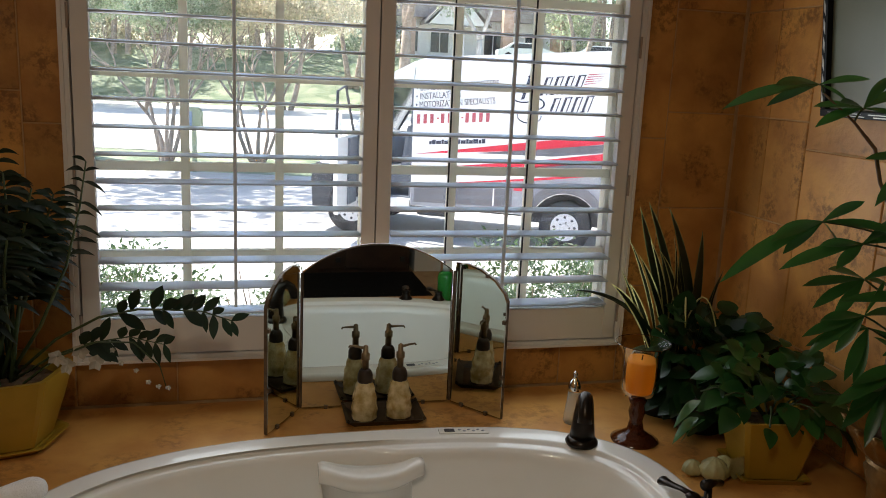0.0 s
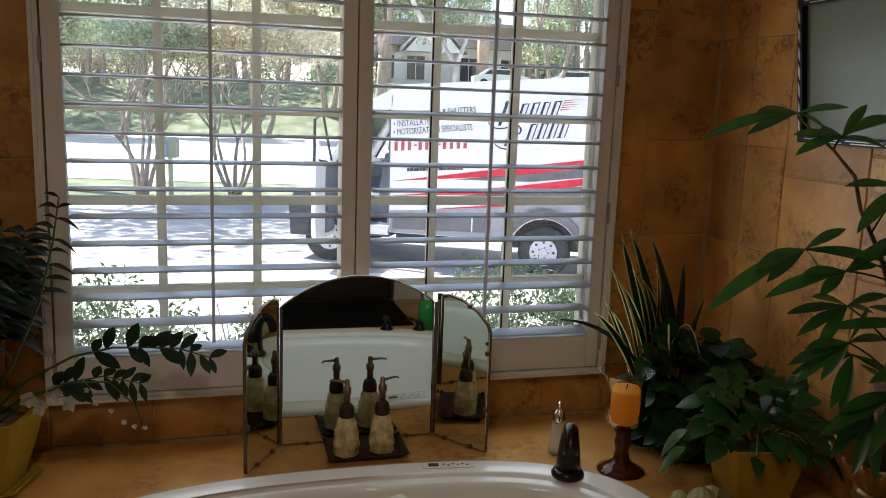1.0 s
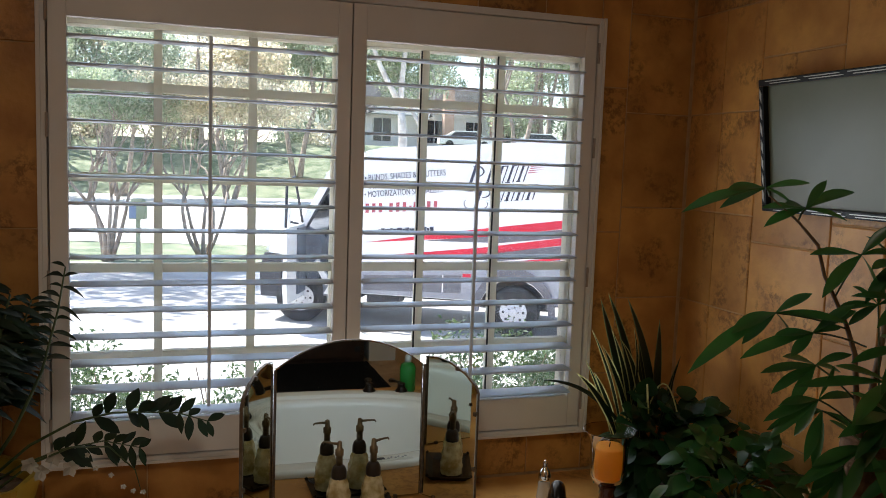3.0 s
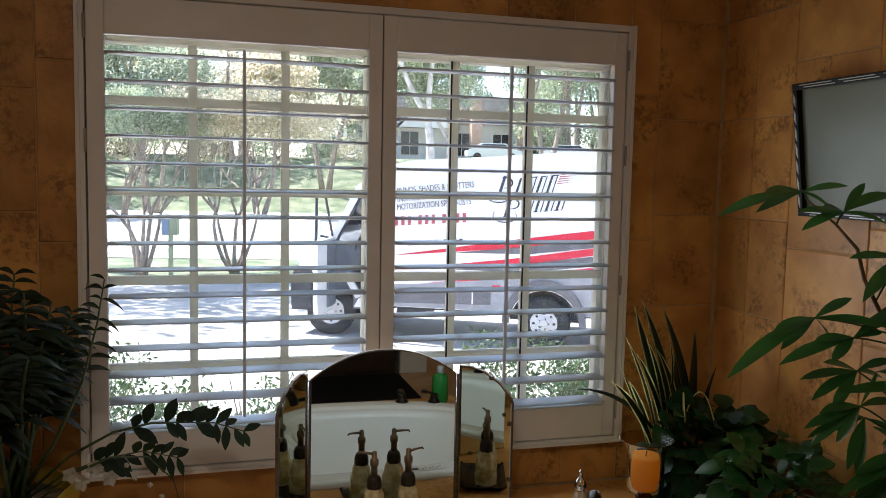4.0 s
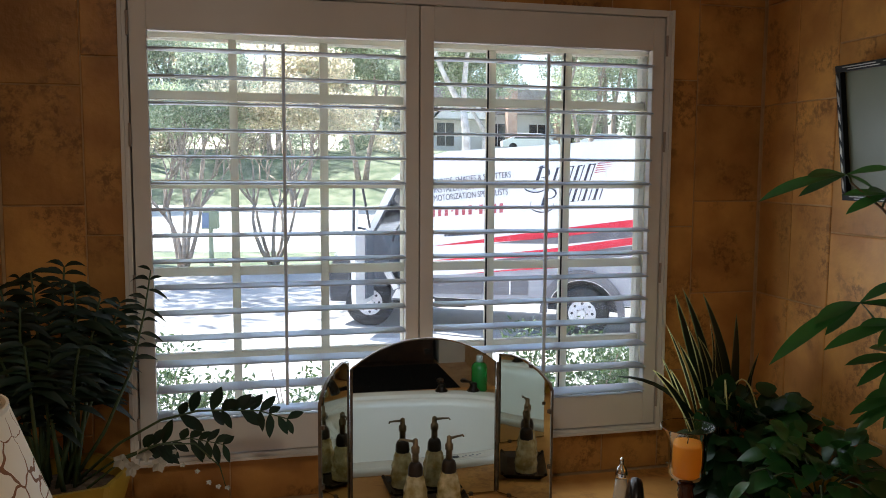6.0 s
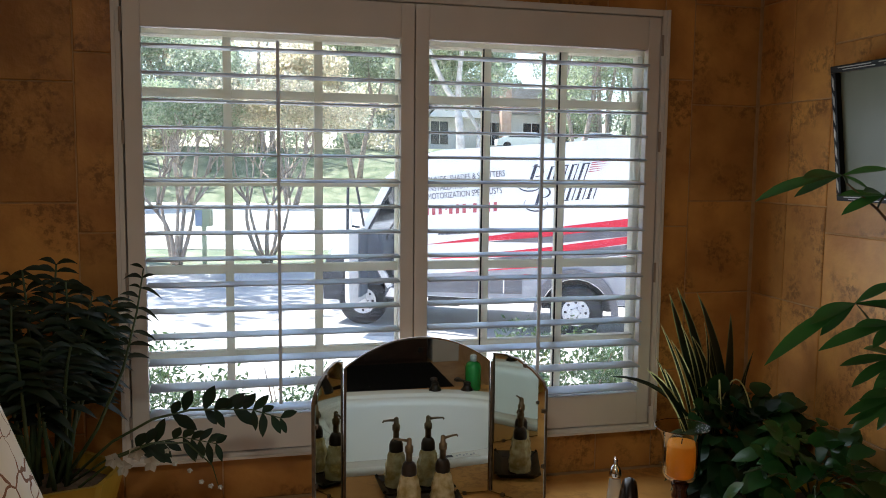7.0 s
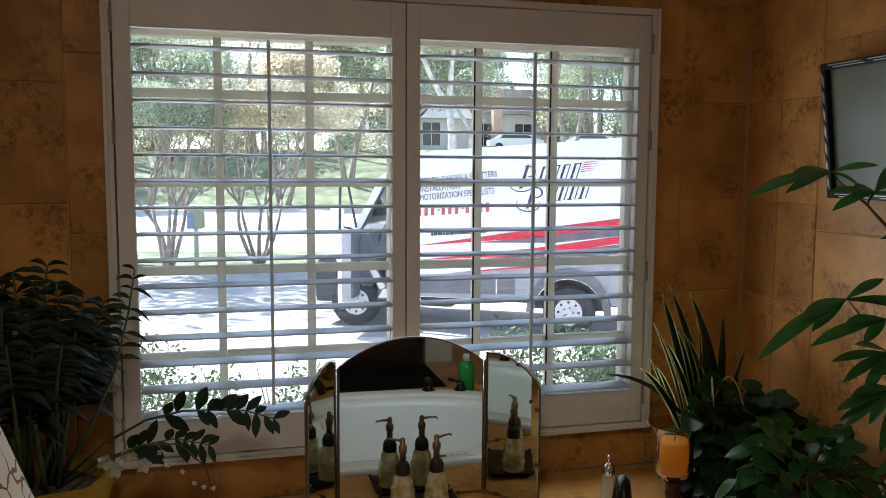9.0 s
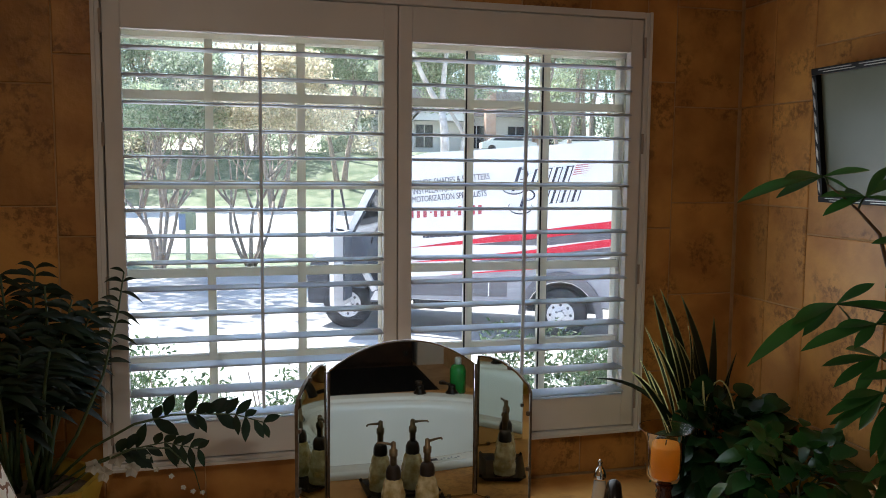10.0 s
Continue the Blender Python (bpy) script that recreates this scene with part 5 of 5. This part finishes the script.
def pothos():
    rng = random.Random(14)
    dark = empty("ivy_plant", (1.0, -0.4, D))
    tagged(dark, "bushy dark green foliage plant beside the snake plant", "plant")
    part("pot", lathe([(0.07, 0), (0.09, 0.09), (0.098, 0.13), (0.09, 0.13), (0.085, 0.11), (0.01, 0.11)], 20), DARKPOT, dark, "dark round pot", smooth=True)
    bm = bmesh.new()
    vine_leaves(bm, rng, (0.03, 0.05, 0.14), (0.21, 0.16, 0.27), 240, 0.085)
    part("leaves", bm, LEAF_IVY, dark, smooth=True)
    bm = bmesh.new()
    vine_leaves(bm, rng, (0.05, 0.0, 0.10), (0.17, 0.16, 0.12), 60, 0.08)
    part("lower_leaves", bm, LEAF_IVY, dark, smooth=True)
    square_pot("plant_pot", (1.015, -0.71, D), 33, 0.105, 0.148, 0.185, 4, "yellow glazed square plant pot on the deck", saucer=True)
    p = empty("pothos", (1.015, -0.71, D + 0.15))
    tagged(p, "trailing pothos with broad green leaves in the yellow square pot", "plant")
    bm = bmesh.new()
    vine_leaves(bm, rng, (0.02, 0.03, 0.06), (0.19, 0.15, 0.15), 130, 0.07)
    for k in range(7):
        a = rng.choice((rng.uniform(2.2, 3.2), rng.uniform(5.8, 6.8)))
        c = Vector((math.cos(a) * 0.2, math.sin(a) * 0.15, rng.uniform(-0.05, 0.08)))
        blade(bm, c, (c.x, c.y, -0.15), (0, 0, 1), 0.085, 0.06, 0.4, 5, 0.2, belly=0.32)
    part("leaves", bm, LEAF_MID, p, smooth=True)
    for k in range(9):
        a = 0.7 * k
        tip = (math.cos(a) * 0.2, math.sin(a) * 0.16, 0.05 + 0.03 * (k % 3))
        part("vine", tube(curve_points((0, 0, 0.0), (tip[0] * 0.5, tip[1] * 0.5, 0.13), tip, 6), 0.003, 5), STEM, p)


snake_plant()
pothos()


def whorl(th, rng, centre, anchor, rays):
    """A palmate leaf on its stalk: leaflets (angle up from +x, reach) fan out from one point."""
    c, a = Vector(centre), Vector(anchor)
    bm = bmesh.new()
    for angle, reach in rays:
        lean = rng.uniform(-0.55, 0.25)
        way = Vector((math.cos(radians(angle)), lean, math.sin(radians(angle)) + 0.12))
        L = reach * math.hypot(1, lean)
        blade(bm, c, way, (rng.uniform(-0.35, 0.35), -0.55, 1), L, 0.019 + 0.075 * min(L, 0.2), rng.uniform(0.08, 0.2), 8, 0.28, belly=0.58)
    lf = part("leaf", bm, LEAF_MID, th, smooth=True)
    part("leaf_stalk", tube(curve_points(a, (a + c) / 2 + Vector((0, 0, 0.012)), c, 5), 0.0024, 5), STEM, lf)


def money_tree():
    rng = random.Random(21)
    base = Vector((1.085, -1.1, D))
    ped = empty("pedestal", base)
    tagged(ped, "aged gold pedestal planter with a fluted scalloped bowl", "planter")
    part("column", lathe([(0.085, 0), (0.085, 0.012), (0.06, 0.03), (0.052, 0.07), (0.055, 0.14), (0.07, 0.19), (0.062, 0.2), (0.068, 0.21)], 28), GOLD, ped, smooth=True)
    loops = []
    for r, z, wav in ((0.06, 0.212, 0), (0.085, 0.235, 0.05), (0.11, 0.275, 0.08), (0.122, 0.298, 0.1), (0.112, 0.298, 0.1), (0.095, 0.262, 0.06), (0.02, 0.25, 0)):
        loops.append([(r * (1 + wav * math.cos(16 * a)) * math.cos(a), r * (1 + wav * math.cos(16 * a)) * math.sin(a), z + wav * 0.06 * math.cos(16 * a)) for a in [2 * math.pi * i / 96 for i in range(96)]])
    part("bowl", rings(bmesh.new(), loops), GOLD, ped, "fluted gold bowl", smooth=True)
    th = empty("money_tree", base + Vector((0, 0, 0.262)))
    tagged(th, "money tree with palmate green leaves growing from a fibre-wrapped trunk", "plant")
    o = base + Vector((0, 0, 0.262))
    part("trunk", lathe([(0.066, 0.0), (0.062, 0.08), (0.058, 0.2), (0.05, 0.21), (0.01, 0.21)], 22), PALMTRUNK, th, "brown fibre-wrapped trunk", smooth=True)
    stem = [(1.07, -1.1, 1.05), (1.046, -1.1, 1.16), (1.027, -1.1, 1.285), (0.991, -1.1, 1.362), (0.952, -1.1, 1.423), (0.917, -1.1, 1.476), (0.891, -1.1, 1.548), (0.829, -1.1, 1.603), (0.745, -1.1, 1.66)]
    part("stem", tube([Vector(p) - o for p in stem], [0.0085, 0.0075, 0.0065, 0.0055, 0.005, 0.0045, 0.0045, 0.003, 0.002], 7), WOODSTEM, th, smooth=True)
    stem2 = [(1.09, -1.08, 1.05), (1.12, -1.08, 1.25), (1.13, -1.1, 1.5)]
    part("stem", tube([Vector(p) - o for p in stem2], [0.01, 0.008, 0.005], 7), WOODSTEM, th, smooth=True)

    def leaf(x, z, ax, az, *rays, y=-1.1):
        whorl(th, rng, Vector((x, y, z)) - o, Vector((ax, -1.1, az)) - o, rays)

    leaf(0.732, 1.677, 0.745, 1.66, (180, 0.15), (190, 0.245), (203, 0.115), (10, 0.097), (-25, 0.085))
    leaf(0.848, 1.632, 0.829, 1.603, (66, 0.08), (17, 0.2), (180, 0.13), (194, 0.13), (-11, 0.10), (172, 0.1))
    leaf(1.021, 1.525, 0.952, 1.423, (178, 0.17), (203, 0.187), (55, 0.10), (-45, 0.12), (2, 0.15))
    leaf(0.786, 1.39, 1.0, 1.345, (184, 0.183), (193, 0.32), (210, 0.12), (32, 0.10), (-2, 0.143), (-40, 0.08))
    leaf(0.87, 1.347, 1.06, 1.30, (181, 0.12), (192, 0.21), (205, 0.10), (18, 0.167), (40, 0.115), (6, 0.09), y=-1.13)
    leaf(1.086, 1.403, 1.11, 1.2, (181, 0.13), (142, 0.09), (215, 0.08), (15, 0.11), (80, 0.09))
    leaf(1.088, 1.224, 1.08, 1.1, (163, 0.166), (182, 0.25), (237, 0.14), (192, 0.21), (-5, 0.12), (215, 0.15), y=-1.15)
    leaf(0.929, 1.176, 1.05, 1.1, (198, 0.154), (216, 0.142), (180, 0.12), (1, 0.124), (83, 0.10), (235, 0.1))
    leaf(1.006, 1.082, 1.06, 1.07, (187, 0.168), (199, 0.22), (147, 0.12), (-78, 0.154), (0, 0.11), (27, 0.14), (230, 0.147), y=-1.18)
    leaf(1.13, 1.51, 1.13, 1.48, (185, 0.13), (150, 0.12), (230, 0.12), (20, 0.1), (95, 0.12))
    leaf(1.11, 1.31, 1.12, 1.22, (190, 0.15), (160, 0.12), (225, 0.13), (-20, 0.1), (60, 0.1), y=-1.16)
    leaf(0.99, 1.13, 1.06, 1.08, (195, 0.16), (170, 0.14), (220, 0.13), (250, 0.12), (-30, 0.1), y=-1.05)
    leaf(0.95, 1.25, 1.05, 1.16, (186, 0.15), (204, 0.14), (165, 0.13), (225, 0.12), (20, 0.1), (-15, 0.09), y=-1.06)
    leaf(1.05, 1.16, 1.07, 1.09, (176, 0.17), (196, 0.16), (214, 0.14), (150, 0.13), (240, 0.14), (10, 0.1), y=-1.2)
    leaf(1.12, 1.04, 1.09, 1.05, (182, 0.16), (206, 0.16), (228, 0.14), (255, 0.13), (155, 0.12), (-60, 0.12), y=-1.22)
    leaf(1.14, 1.42, 1.13, 1.36, (178, 0.15), (200, 0.14), (150, 0.13), (235, 0.11), (85, 0.1), y=-1.14)
    leaf(0.98, 1.02, 1.06, 1.06, (190, 0.13), (212, 0.14), (238, 0.13), (265, 0.12), (165, 0.12), y=-1.14)
    leaf(1.13, 1.13, 1.09, 1.07, (200, 0.16), (250, 0.15), (160, 0.13), (-40, 0.1), (90, 0.1), y=-1.2)


money_tree()


def table_lamp():
    th = empty("table_lamp", (-1.05, -1.32, D))
    th.scale = (1, 1, 0.965)
    tagged(th, "unlit table lamp with a cream crackle-patterned shade", "lamp")
    part("base", lathe([(0.075, 0), (0.075, 0.015), (0.03, 0.03), (0.045, 0.1), (0.065, 0.2), (0.05, 0.32), (0.018, 0.38), (0.012, 0.42)], 28), GOLD, th, smooth=True)
    part("stem", tube([(0, 0, 0.42), (0, 0, 0.742)], 0.006, 8), BRONZE, th)
    part("shade", lathe([(0.245, 0.40), (0.13, 0.747), (0.128, 0.747), (0.242, 0.40)], 48, caps=(False, False)), SHADE, th, "cream crackle shade", smooth=True)
    part("shade_trim", lathe([(0.1325, 0.734), (0.1315, 0.749), (0.127, 0.749), (0.1275, 0.734)], 48, caps=(False, False)), SHADE, th)
    for k in range(3):
        a = 2 * math.pi * k / 3
        part("spoke", tube([(0, 0, 0.737), (0.127 * math.cos(a), 0.127 * math.sin(a), 0.742)], 0.002, 5), BRONZE, th)


table_lamp()


def rolled_cloth():
    th = empty("washcloth", (-0.945, -0.63, D + 0.012), 40)
    tagged(th, "small rolled white washcloth at the tub edge", "washcloth")
    loops = []
    for i in range(13):
        u = -1 + i / 6
        r = 0.034 * (1 - abs(u) ** 5 * 0.5)
        loops.append([(0.07 * u, r * math.cos(a), 0.034 + r * math.sin(a)) for a in [2 * math.pi * k / 16 for k in range(16)]])
    part("roll", rings(bmesh.new(), loops), CLOTH, th, smooth=True)


rolled_cloth()


def wall_picture():
    """Framed glazed panel on the east wall."""
    th = empty("wall_mirror", (X1 - 0.034, -0.735, 1.80))
    th.matrix_world = pose(X1 - 0.034, -0.735, 1.80, 0, -7, 0)
    tagged(th, "grey-green panel in a black frame with silver slashes", "framed panel")
    y0, y1, z0, z1 = -0.246, 0.252, -0.184, 0.184
    FRAMEBLACK = mat("black_lacquer", (0.008, 0.008, 0.008), 0.4, spec=0.25)
    glaze = mat("smoky_panel", (0.125, 0.135, 0.085), 0.3, color2=(0.15, 0.16, 0.105), scale=3)
    part("panel", boxes((-0.006, 0.001, y0, y1, z0, z1)), glaze, th, "plain grey-green panel")
    w = 0.021
    for r in ((-0.024, 0.001, y0 - w, y1 + w, z1 + 0.0005, z1 + w), (-0.024, 0.001, y0 - w, y1 + w, z0 - w, z0 - 0.0005), (-0.024, 0.001, y1 + 0.0005, y1 + w, z0, z1), (-0.024, 0.001, y0 - w, y0 - 0.0005, z0, z1)):
        part("frame_bar", boxes(r), FRAMEBLACK, th, "black frame bar", bevel=0.002)
    silver = mat("silver_inlay", (0.42, 0.40, 0.36), 0.35, 0.6)
    for k in range(7):
        z = z0 + 0.004 + 0.052 * k
        for y in (y1 + 0.007, y0 - 0.016):
            bm = rings(bmesh.new(), [[(x, y, z), (x, y + 0.008, z + 0.016), (x, y + 0.008, z + 0.046), (x, y, z + 0.03)] for x in (-0.026, -0.0238)])
            part("inlay", bm, silver, th, "silver inlay")
    for k in range(3):
        y = y0 + 0.005 + 0.165 * k
        for z in (z1 + 0.006, z0 - 0.016):
            for q, w0, w1 in ((0.0, 0.0, 0.13), (0.007, 0.015, 0.15)):
                part("inlay", boxes((-0.026, -0.0238, y + w0, y + w1, z + q, z + q + 0.0025)), silver, th)


wall_picture()

# ---- behind the camera, seen in the mirrors ----
WALNUT = mat("dark_wood", (0.03, 0.016, 0.01), 0.4, color2=(0.05, 0.027, 0.016), scale=9, bump=0.1)


def vanity():
    th = empty("vanity_cabinet", (0.0, -4.75, 0.0))
    tagged(th, "dark brown wooden vanity cabinet", "cabinet")
    part("body", boxes((-1.2, 1.0, -0.4, 0.4, 0.0, 0.86)), WALNUT, th)
    for k in range(4):
        d = part("door", boxes((-1.18 + 0.545 * k, -0.65 + 0.545 * k, 0.401, 0.42, 0.04, 0.84)), WALNUT, th, bevel=0.004)
        part("knob", boxes((-0.72 + 0.545 * k, -0.68 + 0.545 * k, 0.421, 0.445, 0.10, 0.14)), DARKGAP, d, "square black knob")
    part("counter_top", boxes((-1.23, 1.03, -0.42, 0.42, 0.861, 0.9)), DECK, th, bevel=0.004)


vanity()
RUG = mat("black_rug", (0.010, 0.010, 0.012), 0.95, spec=0.05, color2=(0.02, 0.02, 0.022), scale=60, bump=0.8, bump_scale=200)
tagged(part("bath_rug", boxes((-0.9, 1.02, -4.3, -1.6, 0.0, 0.018)), RUG, bevel=0.006), "black bath rug on the stone floor", "rug")


def soap_bottle():
    th = empty("shampoo_bottle", (0.545, -1.345, D))
    tagged(th, "green plastic bottle with a pale cap on the deck", "bottle")
    part("bottle", lathe([(0.034, 0), (0.039, 0.008), (0.039, 0.115), (0.032, 0.135), (0.014, 0.146)], 20), mat("green_plastic", (0.03, 0.30, 0.05), 0.25, trans=0.3), th, smooth=True)
    part("cap", lathe([(0.017, 0.145), (0.017, 0.172), (0.012, 0.178)], 16), mat("pale_cap", (0.45, 0.48, 0.46), 0.35), th, smooth=True)


soap_bottle()


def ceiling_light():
    # added fill light with an unseen fixture, brightens walls, deck and tub
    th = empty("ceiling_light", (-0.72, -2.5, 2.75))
    tagged(th, "unseen round ceiling fill light added to brighten the room", "ceiling light")
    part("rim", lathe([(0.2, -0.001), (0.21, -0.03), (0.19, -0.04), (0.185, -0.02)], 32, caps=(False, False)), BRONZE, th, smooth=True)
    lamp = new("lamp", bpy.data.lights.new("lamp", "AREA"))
    lamp.data.shape, lamp.data.size, lamp.data.energy, lamp.data.color = "DISK", 0.36, FILL_WATTS, (1.0, 0.90, 0.72)
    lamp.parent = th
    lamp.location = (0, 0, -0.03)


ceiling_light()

# ---- wall tiles ----
def tile(parent, x0, x1, z0, z1, plane, face, g=0.002, lo=0.0, depth=0.0045):
    """One stone tile with eased edges, proud of its wall."""
    bm = bmesh.new()
    e = 0.0025
    a, b, c, d = x0 + g, x1 - g, z0 + g, z1 - g
    loops = [[(a, 0, c), (b, 0, c), (b, 0, d), (a, 0, d)], [(a, depth - e, c), (b, depth - e, c), (b, depth - e, d), (a, depth - e, d)], [(a + e, depth, c + e), (b - e, depth, c + e), (b - e, depth, d - e), (a + e, depth, d - e)]]
    put = {"n": lambda p: (p[0], plane - p[1], p[2]), "e": lambda p: (plane - p[1], p[0], p[2]), "w": lambda p: (plane + p[1], p[0], p[2])}[face]
    rings(bm, [[put(p) for p in lp] for lp in loops], False, True)
    return part("tile", bm, TILE, parent)


def column(wall, x0, x1, zs, plane, face):
    for a, b in zip(zs, zs[1:]):
        tile(wall, x0, x1, a, b, plane, face)


def wall_tiles():
    n, e, w = (bpy.data.objects[k] for k in ("wall_north", "wall_east", "wall_west"))
    top = 2.748
    column(n, 0.899, 1.014, (D, 0.955, 1.481, 2.0, 2.53, top), 0.022, "n")
    column(n, 1.014, X1 - 0.001, (D, 0.885, 1.237, 1.572, 1.915, 2.265, 2.6, top), 0.022, "n")
    column(n, X0 + 0.001, -1.03, (D, 0.85, 1.2, 1.566, 1.925, 2.28, 2.62, top), 0.022, "n")
    column(n, -1.03, -0.920, (D, 0.95, 1.475, 2.013, 2.54, top), 0.022, "n")
    xs = (-0.920, -0.62, -0.27, 0.08, 0.43, 0.68, 0.899)
    for a, b in zip(xs, xs[1:]):
        tile(n, a, b, D, 0.745, 0.022, "n")
        tile(n, a, b, 2.234, 2.55, 0.022, "n")
        tile(n, a, b, 2.55, top, 0.022, "n")
    jo = (D, 0.87, 1.235, 1.57, 1.917, 2.27, 2.62, top)
    j2 = (D, 0.868, 1.486, 2.086, top)
    for wall, plane, face in ((e, X1 + 0.008, "e"), (w, X0 - 0.008, "w")):
        column(wall, -0.17, 0.012, jo, plane, face)
        column(wall, -0.37, -0.17, jo, plane, face)
        column(wall, -0.72, -0.37, j2, plane, face)
        for k in range(5):
            y = -0.72 - 0.55 * k
            column(wall, y - 0.2, y, jo, plane, face)
            column(wall, y - 0.55, y - 0.2, j2, plane, face)


wall_tiles()
